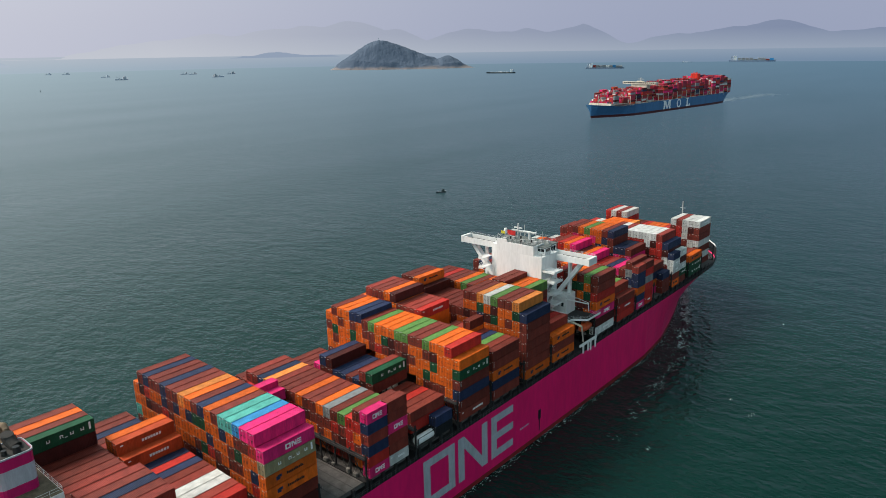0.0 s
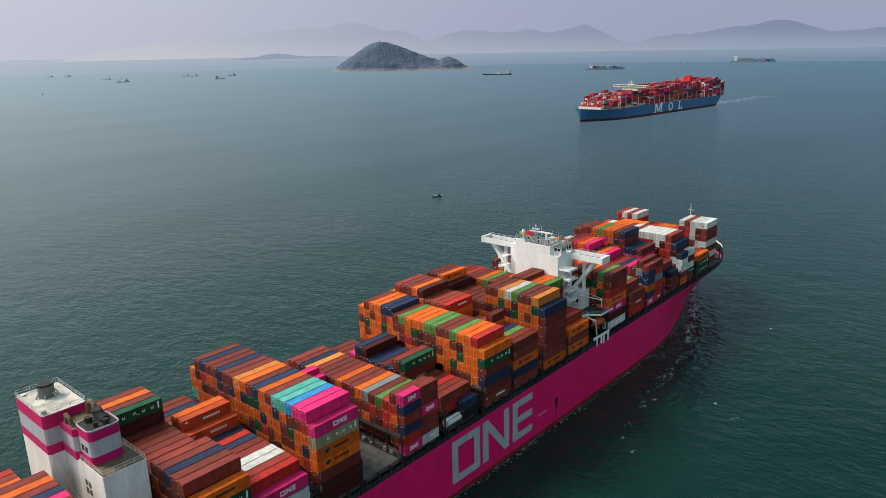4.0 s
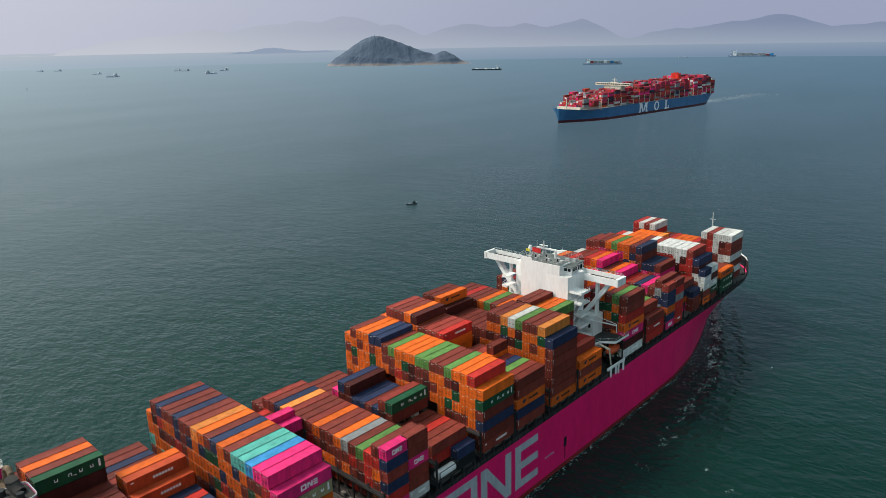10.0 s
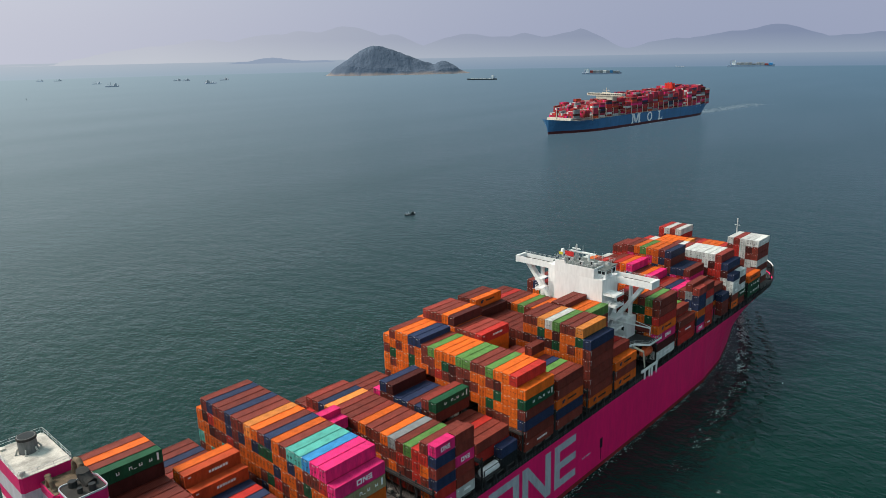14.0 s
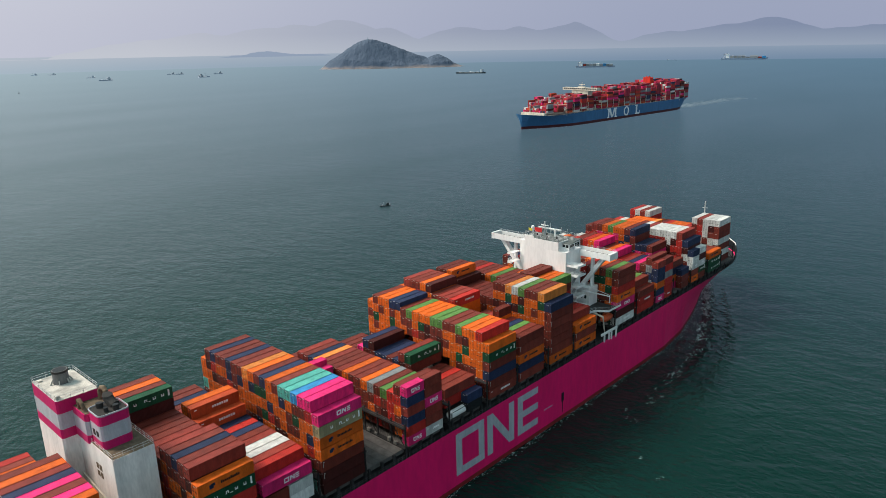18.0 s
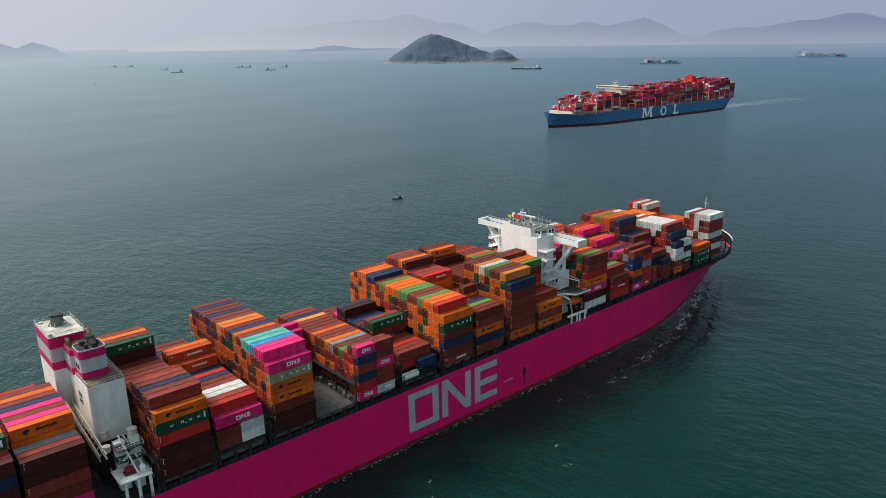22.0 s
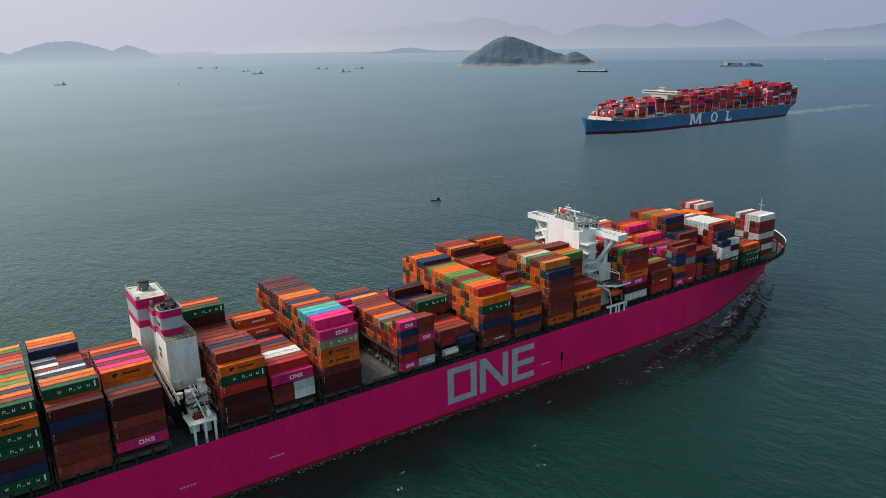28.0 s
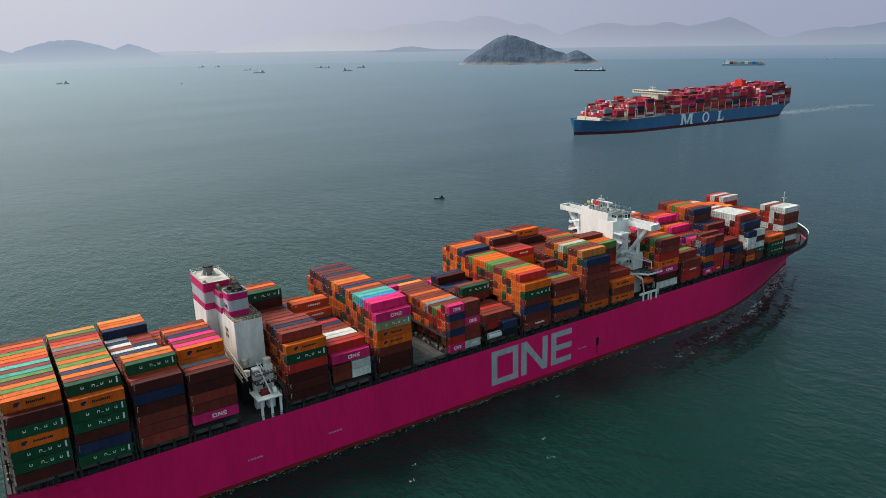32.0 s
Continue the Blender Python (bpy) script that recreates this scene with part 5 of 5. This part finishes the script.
def foam():
    rnd = random.Random(11)
    ms = Mesh()
    for i in range(46):  # wisps of broken water thrown off by the bow, in clusters
        s = 3 + rnd.random() ** 1.2 * 150
        d0 = (1.2 + s * 0.115) * rnd.uniform(0.85, 1.1)
        for k in range(rnd.randint(3, 8)):
            ribbon(ms, 258 - s + rnd.gauss(0, 1.6), d0 + rnd.gauss(0, 0.8), rnd.uniform(0.4, 2.0), rnd.uniform(0.05, 0.17), rnd)
    for i in range(34):  # brighter clots of foam in the break of the bow wave
        s = 1 + rnd.random() ** 1.4 * 75
        d0 = (0.8 + s * 0.12) * rnd.uniform(0.55, 1.1)
        for k in range(16):
            x = 258 - s + rnd.gauss(0, 1.2)
            y = -breadth(min(x, 260), 0) - abs(d0 + rnd.gauss(0, 0.6))
            blob(ms, x, y, max(0.05, wave_height(x, y)) + 0.14, rnd.uniform(0.2, 1.0), rnd.uniform(0.1, 0.36), rnd, rnd.uniform(0, 1.2))
    for i in range(900):  # faint mottling between
        s = 2 + rnd.random() ** 1.5 * 95
        ribbon(ms, 258 - s, (1.2 + s * 0.12) * rnd.random(), rnd.uniform(0.3, 1.3), rnd.uniform(0.02, 0.07), rnd)
    for i in range(1100):
        x = 261 - rnd.random() ** 1.6 * 34
        y = -breadth(min(x, 260), 0) - abs(rnd.gauss(0, 1.0 + (261 - x) * 0.06))
        blob(ms, x, y, max(0.05, wave_height(x, y)) + 0.14, rnd.uniform(0.1, 0.6), rnd.uniform(0.08, 0.3), rnd, 0.5)
    for i in range(1200):
        x = rnd.uniform(-96, 246)
        y = -breadth(x, 0) - abs(rnd.gauss(0, 0.8)) - 0.1
        k = rnd.uniform(0.06, 0.26)
        blob(ms, x, y, max(0.03, wave_height(x, y) if x > 95 else 0.03) + 0.05, 1.7 * k, 0.5 * k, rnd)
    WAKE.append(tagged(part("wake_foam", ms, M_FOAM), "broken white foam along the ship's side", "foam", kind="stuff"))
    # drifting patches that stay where they are on the water
    for x, y, r in DRIFT:
        ms = Mesh()
        for i in range(7):
            blob(ms, x + rnd.gauss(0, r), y + rnd.gauss(0, r * 0.5), 0.04, rnd.uniform(0.15, 0.5), rnd.uniform(0.08, 0.2), rnd, rnd.uniform(0, 1.5))
        tagged(part("foam_patch", ms, M_FOAM), "small drifting patch of white foam", "foam", "foam patches")


DRIFT = [(113.1, -47.9, 0.5), (107.6, -53.8, 0.7), (230.3, -59.1, 0.3), (145.1, -71.1, 0.6), (151.3, -63.1, 0.4), (175.2, -47.5, 0.4)]
bow_wave()
foam()


# ---- the blue container ship ----
# boot red darkened to stand in for the hull's dark reflection
M_BOOT2 = paint("reflection_dark_boot_paint", (0.09, 0.018, 0.022), 0.6, vary=0.0)


def blue_ship():
    blue = tagged(new("blue_container_ship"), "blue container ship with white hull marks, under way", "container ship")
    CONVOY.append(blue)
    st = [(0, 3.0, 0.4), (6, 12, 2.5), (16, 20, 7), (32, 26.5, 15), (52, 29.2, 22), (75, 29.4, 28), (110, 29.4, 29.4), (330, 29.4, 29.4), (365, 29.4, 27), (388, 28.4, 22), (399, 26, 14)]

    def rim(x):
        return 16.6 + min(1, x / 150) * 1.6 + max(0, (30 - x) / 30) * 3.5 + max(0, (x - 340) / 60) * 1.5
    for name, lo, hi, mat, lab in (("hull", 3.9, None, M_TRI, "blue painted hull"), ("boot_top", -4.0, 3.9, M_BOOT2, "red underwater paint darkened for the hull's reflection")):
        ms = Mesh()
        n = 5
        for x, d, w in st:
            for sgn in (-1, 1):
                for j in range(n + 1):
                    zl, zh = lo, (hi if hi is not None else rim(x))
                    z = zl + (zh - zl) * j / n
                    u = max(0, min(1, z / rim(x)))
                    ms.v.append((x - (4.0 * u if x < 10 else 0) - (16 * (1 - u) ** 2 if x > 395 else 5 * (1 - u) ** 2 if x > 380 else 0), sgn * (w + (d - w) * u ** 1.4), z))
        w2 = 2 * (n + 1)
        for i in range(len(st) - 1):
            for sd in (0, 1):
                for j in range(n):
                    a = i * w2 + sd * (n + 1) + j
                    ms.f.append((a, a + w2, a + w2 + 1, a + 1))
        for i in (0, len(st) - 1):
            for j in range(n):
                a = i * w2 + j
                ms.f.append((a, a + n + 1, a + n + 2, a + 1))
        ms.mi = [0] * len(ms.f)
        part(name, ms, mat, blue, lab)
    dk = Mesh()
    for x, d, w in st:
        dk.v += [(x - (3.5 if x < 10 else 0), -d + 0.3, rim(x) - 1.2), (x - (3.5 if x < 10 else 0), d - 0.3, rim(x) - 1.2)]
    dk.f = [(2 * i, 2 * i + 2, 2 * i + 3, 2 * i + 1) for i in range(len(st) - 1)]
    dk.mi = [0] * len(dk.f)
    part("main_deck", dk, M_RAIL, blue, "pale grey deck")
    ym = -29.44
    ring = []
    for k in range(12):
        a, b = radians(30 * k), radians(30 * (k + 1))
        ring.append([(207 + 7.2 * math.cos(a), 10.6 + 7.0 * math.sin(a)), (207 + 7.2 * math.cos(b), 10.6 + 7.0 * math.sin(b)), (207 + 4.1 * math.cos(b), 10.6 + 5.0 * math.sin(b)), (207 + 4.1 * math.cos(a), 10.6 + 5.0 * math.sin(a))])
    for pts in ([(158.5, 3.8), (161.9, 3.8), (161.9, 17.4), (158.5, 17.4)], [(161.9, 17.4), (161.9, 13.0), (167.2, 3.8), (169.3, 6.6), (165.0, 17.4)], [(169.3, 6.6), (171.0, 3.8), (176.0, 13.0), (176.0, 17.4), (173.2, 17.4)], [(176.0, 3.8), (179.8, 3.8), (179.8, 17.4), (176.0, 17.4)],
                [(156.8, 3.8), (158.5, 3.8), (158.5, 5.2), (156.8, 5.2)], [(156.8, 16.0), (158.5, 16.0), (158.5, 17.4), (156.8, 17.4)], [(179.8, 3.8), (181.4, 3.8), (181.4, 5.2), (179.8, 5.2)], [(179.8, 16.0), (181.4, 16.0), (181.4, 17.4), (179.8, 17.4)],
                *ring, [(233, 6.0), (236.8, 6.0), (236.8, 17.4), (233, 17.4)], [(231.2, 3.8), (244, 3.8), (244, 6.0), (231.2, 6.0)], [(231.2, 16.0), (233, 16.0), (233, 17.4), (231.2, 17.4)], [(236.8, 16.0), (238.6, 16.0), (238.6, 17.4), (236.8, 17.4)], [(242.2, 6.0), (244, 6.0), (244, 8.8), (242.2, 8.0)]):
        part("hull_mark", Mesh().prism(pts, "y", ym - 0.1, ym + 0.02), M_WHITE, blue, "white painted hull mark")
    part("bow_platform", Mesh().box(22, 26.5, -20, 20, 15, 20.5), M_CREAM, blue, "cream breakwater at the bow")
    part("foremast", Mesh().tube((17, 0, 15), (17, 0, 33), 0.7, 0.4), M_CREAM, blue)
    for i in range(6):
        part("bow_fitting", Mesh().box(3 + i * 3, 4.6 + i * 3, -6 + i % 3 * 4, -4 + i % 3 * 4, 15, 18), M_CREAM, blue)
    rnd = random.Random(21)
    prof = [4, 5, 7, 7, 8, 8, 0, 8, 8, 9, 10, 9, 10, 10, 9, 10, 10, 10, 0, 11, 10, 11, 11, 11]
    cols = "ccrccmmbcRpcvnwyycRc"
    for bi, h in enumerate(prof):
        x = 28 + 16.4 * bi if bi < 6 else 127.6 + 15 * (bi - 6)
        L = 12.2
        zb = 20.5 if bi < 2 else 18.6
        if h:
            V, F, MI = [], [], []
            keys = sorted(set(cols))
            hh = [max(2, h - rnd.choice((0, 0, 0, 1, 1, 2))) for _ in range(6)]
            for r in range(23):
                top = hh[r // 4]
                top -= rnd.random() < 0.12
                for k in range(top):
                    prev = prof[bi - 1] if bi else 0
                    if abs(r - 11) > (8, 10, 12)[min(bi, 2)]:
                        continue
                    if not (k >= top - 1 or r < 1 or bi < 2 or k >= prev - 2 or (r and hh[(r - 1) // 4] <= k)):
                        continue
                    y = -28.6 + r * 2.5
                    b = len(V)
                    z = zb + k * 2.75
                    V += [(x, y, z), (x + L, y, z), (x + L, y + 2.42, z), (x, y + 2.42, z), (x, y, z + 2.68), (x + L, y, z + 2.68), (x + L, y + 2.42, z + 2.68), (x, y + 2.42, z + 2.68)]
                    F += [(b, b + 3, b + 2, b + 1), (b + 4, b + 5, b + 6, b + 7), (b, b + 1, b + 5, b + 4), (b + 1, b + 2, b + 6, b + 5), (b + 2, b + 3, b + 7, b + 6), (b + 3, b, b + 4, b + 7)]
                    MI += [keys.index(rnd.choice(cols))] * 6
            me = bpy.data.meshes.new("stacked_containers")
            me.from_pydata(V, [], F)
            for kk in keys:
                me.materials.append(BOX[kk])
            me.polygons.foreach_set("material_index", MI)
            CONVOY.append(tagged(new("stacked_containers", me), "stacked red and brown containers on the blue ship", "containers", "container bays of the blue ship", "stuff"))
        g = Mesh()
        zl = zb + 2.75 * max(2, min(h, 4))
        for z in (zb + 0.3, (zb + zl) / 2, zl):
            g.box(x - 1.4, x - 0.8, -29.2, 29.2, z, z + 0.4)
        for y in (-29.2, 28.4):
            g.box(x - 1.4, x - 0.8, y, y + 0.6, 15.5, zl)
        if bi > 1:
            part("lashing_frame", g, M_CREAM, blue, "cream lashing frame")
    hx = 127.6
    part("deckhouse", Mesh().box(hx + 1, hx + 12, -14, 14, 14.5, 44), M_CREAM, blue, "cream deckhouse")
    br = part("wheelhouse", Mesh().box(hx, hx + 9, -29.5, 29.5, 44, 47.6), M_CREAM, blue, "cream wheelhouse across the ship")
    for i in range(16):
        y = -28 + i * 3.5
        part("window", Mesh().box(hx - 0.1, hx + 0.05, y, y + 2.6, 45.6, 47.0), M_GLASS, br)
    part("roof_mast", Mesh().tube((hx + 6, 0, 47.6), (hx + 6, 0, 55), 0.6, 0.3).box(hx + 5.6, hx + 6.4, -5, 5, 51.5, 52.1).box(hx + 4, hx + 8, -6, 6, 47.6, 49), M_CREAM, br)
    fx = 308.5
    part("casing", Mesh().box(fx, fx + 11, -12, 12, 14.5, 43), M_CREAM, blue)
    fn = part("funnel", Mesh().prism([(fx + 1, -6), (fx + 2, -7), (fx + 9, -7), (fx + 10, -6), (fx + 10, 6), (fx + 9, 7), (fx + 2, 7), (fx + 1, 6)], "z", 43, 54), M_REDF, blue, "bright red funnel")
    part("exhaust_pipe", Mesh().tube((fx + 5, -2.5, 54), (fx + 5, -2.5, 56), 1.2).tube((fx + 5, 2.5, 54), (fx + 5, 2.5, 55.6), 1.2), M_REDF, fn)
    # pale churned water astern
    rnd = random.Random(5)
    ms = Mesh()
    for i in range(1500):
        s = rnd.random() ** 1.6 * 260
        blob(ms, 398 + s, rnd.gauss(0, 7 + s * 0.02), 0.06, rnd.uniform(1.5, 6), rnd.uniform(0.4, 1.3), rnd)
    for i in range(120):
        xx = rnd.uniform(2, 300)
        blob(ms, xx, -np.interp(xx, [s[0] for s in st], [s[2] for s in st]) - rnd.uniform(0.2, 2.5), 0.06, rnd.uniform(1, 3), rnd.uniform(0.3, 0.7), rnd)
    CONVOY.append(tagged(part("wake_foam", ms, M_FOAM), "pale churned wake astern of the blue ship", "foam", kind="stuff"))


blue_ship()
for ob in CONVOY:
    for piece in [ob, *ob.children_recursive]:
        if piece.data:
            piece.data.transform(Matrix.Scale(1.045, 4))

# ---- small craft and far ships ----
M_DARKHULL = paint("dark_boat_hull", (0.03, 0.045, 0.05), 0.6, vary=0.2)
# distance haze is put into the next two pale blue-grey paints
M_BOATGREY = paint("haze_pale_boat_house", (0.46, 0.50, 0.56), 0.6, vary=0.2)
M_FARHULL = paint("haze_pale_ship_hull", (0.34, 0.40, 0.50), 0.7, vary=0.15)


def hull_mesh(L, B, H, sheer=0.3):
    ms = Mesh()
    n = 10
    for i in range(n + 1):
        u = i / n
        b = B / 2 * min(1, (1 - (2 * abs(u - 0.42) / 1.25) ** 3) if u > 0.42 else 0.86 + 0.14 * u / 0.42)
        b = max(b, 0.06 * B)
        h = H * (1 + sheer * (abs(u - 0.4) / 0.6) ** 2)
        x = -L / 2 + L * u
        ms.v += [(x, -b * 0.8, -0.4), (x, b * 0.8, -0.4), (x, b, h), (x, -b, h)]
    for i in range(n):
        a = 4 * i
        ms.f += [(a, a + 4, a + 7, a + 3), (a + 1, a + 2, a + 6, a + 5), (a + 3, a + 7, a + 6, a + 2)]
    ms.f += [(0, 3, 2, 1), (4 * n, 4 * n + 1, 4 * n + 2, 4 * n + 3)]
    ms.mi = [0] * len(ms.f)
    return ms


def fishing_boat(x, y, L, yaw, label, drift=(0, 0), paint_on=None):
    t = tagged(new("fishing_boat"), label, "boat", "fishing boats")
    B, H = L * 0.24, L * 0.085
    part("hull", hull_mesh(L, B, H), paint_on or M_FARHULL, t)
    part("wheelhouse", Mesh().box(-L * 0.36, -L * 0.12, -B * 0.33, B * 0.33, H * 0.9, H * 2.7).box(-L * 0.34, -L * 0.2, -B * 0.28, B * 0.28, H * 2.7, H * 3.6), paint_on or M_BOATGREY, t)
    part("mast", Mesh().tube((L * 0.1, 0, H), (L * 0.1, 0, H * 4.4), L * 0.009, n=6).beam((L * 0.1, 0, H * 1.6), (L * 0.4, 0, H * 3.0), L * 0.012, L * 0.012), M_BOATGREY, t)
    part("gantry", Mesh().box(-L * 0.47, -L * 0.45, -B * 0.3, B * 0.3, H, H * 2.4), M_BOATGREY, t)
    part("winch", Mesh().box(L * 0.0, L * 0.08, -B * 0.2, B * 0.2, H * 0.9, H * 1.5), M_BOATGREY, t)
    part("fish_hatch", Mesh().box(L * 0.2, L * 0.3, -B * 0.25, B * 0.2, H * 0.9, H * 1.4), M_BOATGREY, t)
    t.matrix_basis = pose(x, y, 0, 0, 0, yaw)
    if drift != (0, 0):
        DRIFTERS.append((t, drift))
    return t


DRIFTERS = []
near = fishing_boat(361.8, 230.0, 8.2, 150, "small dark open motor boat lying on the water", (-0.42, -0.05), paint_on=M_DARKHULL)
near.name = "motor_boat"
tagged(near, "small dark motor boat lying still on the water", "boat", "")
for x, y, L, yaw in ((1519.8, 3699.3, 42, 120), (1585.8, 3651.0, 42, 130), (1480.3, 3030.9, 42, 170), (1370.8, 2679.2, 56, 175), (1829.4, 2974.9, 42, 175), (1841.2, 2923.0, 42, 175), (1699.8, 2510.0, 56, -5), (1946.3, 2776.5, 48, 175), (567.5, 2462.7, 42, 175)):
    fishing_boat(x, y, L * 0.9, yaw, "dark steel fishing trawler at anchor in the haze")
by = tagged(new("buoy"), "small dark channel buoy on the water", "buoy")
part("float", Mesh().tube((0, 0, -0.5), (0, 0, 1.2), 2.2, 2.0, 12), M_DARKHULL, by)
part("tower", Mesh().tube((0, 0, 1.2), (0, 0, 6.0), 0.9, 0.3, 8), M_DARKHULL, by)
by.matrix_basis = pose(838.5, 2127.0, 0)
bs = tagged(new("speedboat"), "white fast boat with a pale trailing wake", "boat")
part("hull", hull_mesh(14, 4, 1.6), M_WHITE, bs)
part("cabin", Mesh().box(-3, 2, -1.3, 1.3, 1.6, 3.2), M_WHITE, bs)
tr = Mesh()
rnd0 = random.Random(2)
for i in range(40):
    blob(tr, -8 - i * 2.2, rnd0.gauss(0, 1.2), 0.06, 3, 0.9, rnd0)
part("trail", tr, M_FOAM, bs)
bs.matrix_basis = pose(2265.3, 3426.6, 0, 0, 0, -20)


def cargo_ship(name, x, y, L, yaw, label, boxes, drift=(0, 0), tall=1.0):
    t = tagged(new(name), label, "ship")
    B, H = L * 0.15, L * 0.045
    part("hull", hull_mesh(L, B, H, 0.25), M_FARHULL if boxes else M_DARKHULL, t)
    hs = part("deckhouse", Mesh().box(-L * 0.40, -L * 0.33, -B * 0.42, B * 0.42, H, H + L * 0.10 * tall).box(-L * 0.405, -L * 0.35, -B * 0.5, B * 0.5, H + L * 0.085 * tall, H + L * 0.10 * tall), M_WHITE, t, "white deckhouse")
    part("funnel", Mesh().box(-L * 0.45, -L * 0.42, -B * 0.12, B * 0.12, H, H + L * 0.10 * tall), M_FARHULL, t)
    rnd = random.Random(int(L * 7))
    if boxes:
        for i in range(9):
            xa = -L * 0.31 + i * L * 0.085
            h = L * rnd.choice((0.03, 0.045, 0.055, 0.06)) * tall
            part("container_stack", Mesh().box(xa, xa + L * 0.075, -B * 0.46, B * 0.46, H * 0.95, H + h), BOX[rnd.choice("yyuyyRw")], t)
    else:
        for i in range(5):
            xa = -L * 0.28 + i * L * 0.14
            part("deck_tank", Mesh().box(xa, xa + L * 0.1, -B * 0.25, B * 0.25, H, H + L * 0.018), M_WHITE, t)
        part("manifold", Mesh().box(-L * 0.02, L * 0.02, -B * 0.4, B * 0.4, H, H + L * 0.03), M_WHITE, t)
    part("mast", Mesh().tube((L * 0.43, 0, H), (L * 0.43, 0, H + L * 0.07), L * 0.004, n=6), M_FARHULL, t)
    t.matrix_basis = pose(x, y, 0, 0, 0, yaw)
    if drift != (0, 0):
        DRIFTERS.append((t, drift))
    return t


cargo_ship("tanker", 2393.6, 1566.6, 118, 118, "small dark tanker with white deck piping", False, (-5.2, 1.4))
cargo_ship("feeder_ship", 2968.7, 1392.3, 172, -60, "grey container feeder ship in the haze", True)
cargo_ship("cargo_ship", 4146, 1095, 240, -72, "dark container ship far off in the haze", True)
cargo_ship("coaster", 4081, 1432, 58, -70, "small dark coaster far off in the haze", False, (-1.0, 2.0))


# ---- the wooded island ----
def island():
    # the blue of distance haze is mixed into the scrub's base colours
    m, n, l, p = nodes_of("haze_blue_scrub_and_rock")
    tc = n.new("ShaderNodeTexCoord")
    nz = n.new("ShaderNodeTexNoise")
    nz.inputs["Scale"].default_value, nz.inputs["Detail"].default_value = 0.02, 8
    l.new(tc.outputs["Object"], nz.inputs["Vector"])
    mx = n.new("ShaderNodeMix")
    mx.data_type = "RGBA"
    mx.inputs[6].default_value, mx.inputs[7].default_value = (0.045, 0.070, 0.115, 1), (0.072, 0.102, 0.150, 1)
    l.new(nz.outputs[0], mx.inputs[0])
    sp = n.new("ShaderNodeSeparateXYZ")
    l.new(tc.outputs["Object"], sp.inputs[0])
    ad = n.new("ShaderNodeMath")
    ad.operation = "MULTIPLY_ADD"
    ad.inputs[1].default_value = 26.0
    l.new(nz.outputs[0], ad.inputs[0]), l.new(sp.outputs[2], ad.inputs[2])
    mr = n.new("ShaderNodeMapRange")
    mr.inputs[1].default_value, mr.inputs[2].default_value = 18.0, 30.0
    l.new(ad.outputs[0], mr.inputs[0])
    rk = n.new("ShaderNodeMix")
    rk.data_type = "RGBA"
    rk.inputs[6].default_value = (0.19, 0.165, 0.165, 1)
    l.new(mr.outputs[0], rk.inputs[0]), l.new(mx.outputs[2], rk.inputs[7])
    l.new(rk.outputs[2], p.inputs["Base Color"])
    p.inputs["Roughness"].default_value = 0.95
    ms = Mesh()
    nu, nv = 130, 44
    noise.seed_set(4)
    for i in range(nu + 1):
        u = -320 + 780 * i / nu
        for j in range(nv + 1):
            v = -170 + 340 * j / nv
            r = math.hypot((u - 70) / (370 + 18 * noise.noise((u / 60, 0, 3))), v / (150 + 14 * noise.noise((u / 45, v / 90, 9))))
            across = math.exp(-(v / 100) ** 2)
            main = 140 * across * (math.exp(-(((u + 45) / 182) ** 2)) if u < -45 else math.exp(-(((u + 45) / 270) ** 1.7)))
            sh = 62 * across * math.exp(-(((u - 290) / 85) ** 2))
            h = max(main, sh) * (1 if r < 0.85 else max(0, (1.02 - r) / 0.17))
            h += (6 * noise.noise((u / 40, v / 40, 1)) + 2.2 * noise.noise((u / 12, v / 12, 5))) * min(1, h / 20)
            ms.v.append((u, v, h if r < 1.02 else -6))
    w = nv + 1
    ms.f = [(i * w + j, i * w + j + 1, (i + 1) * w + j + 1, (i + 1) * w + j) for i in range(nu) for j in range(nv)]
    ms.mi = [0] * len(ms.f)
    isl = tagged(new("island"), "scrub-covered rocky island with a small tower on top", "island")
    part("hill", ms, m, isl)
    part("tower", Mesh().tube((-52, 0, 134), (-52, 0, 153), 2.0, 1.0, 8).box(-62, -40, -6, 6, 132, 140), M_BOATGREY, isl)
    part("shore_house", Mesh().box(120, 160, -120, -108, 4, 14), M_BOATGREY, isl)
    # right end nearest the viewer's right hand, lying across the line of sight
    isl.matrix_basis = pose(2724.9, 2494.6, 0, 0, 0, 44 - 90) @ Matrix.Scale(1.027, 4)


island()


# ---- what moves ----
def blue_pose(t):
    return Matrix.Translation((947.5 - 7.25 * t, 404, 0)) @ Matrix.Rotation(radians(-7.2), 4, "Z")


def motions():
    times = range(33)
    poses = [ship_pose(t) for t in times]
    for ob in ABOARD:
        m = ob.matrix_basis.copy()
        walk(ob, [(t, p @ m) for t, p in zip(times, poses)])
    wake = [flat_pose(t) for t in times]
    for ob in WAKE:
        walk(ob, list(zip(times, wake)))
    for ob in CONVOY:
        m = ob.matrix_basis.copy()
        walk(ob, [(t, blue_pose(t) @ m) for t in (0, 32)])
    for ob, (vx, vy) in DRIFTERS:
        m = ob.matrix_basis.copy()
        walk(ob, [(t, Matrix.Translation((vx * t, vy * t, 0)) @ m) for t in (0, 32)])


motions()
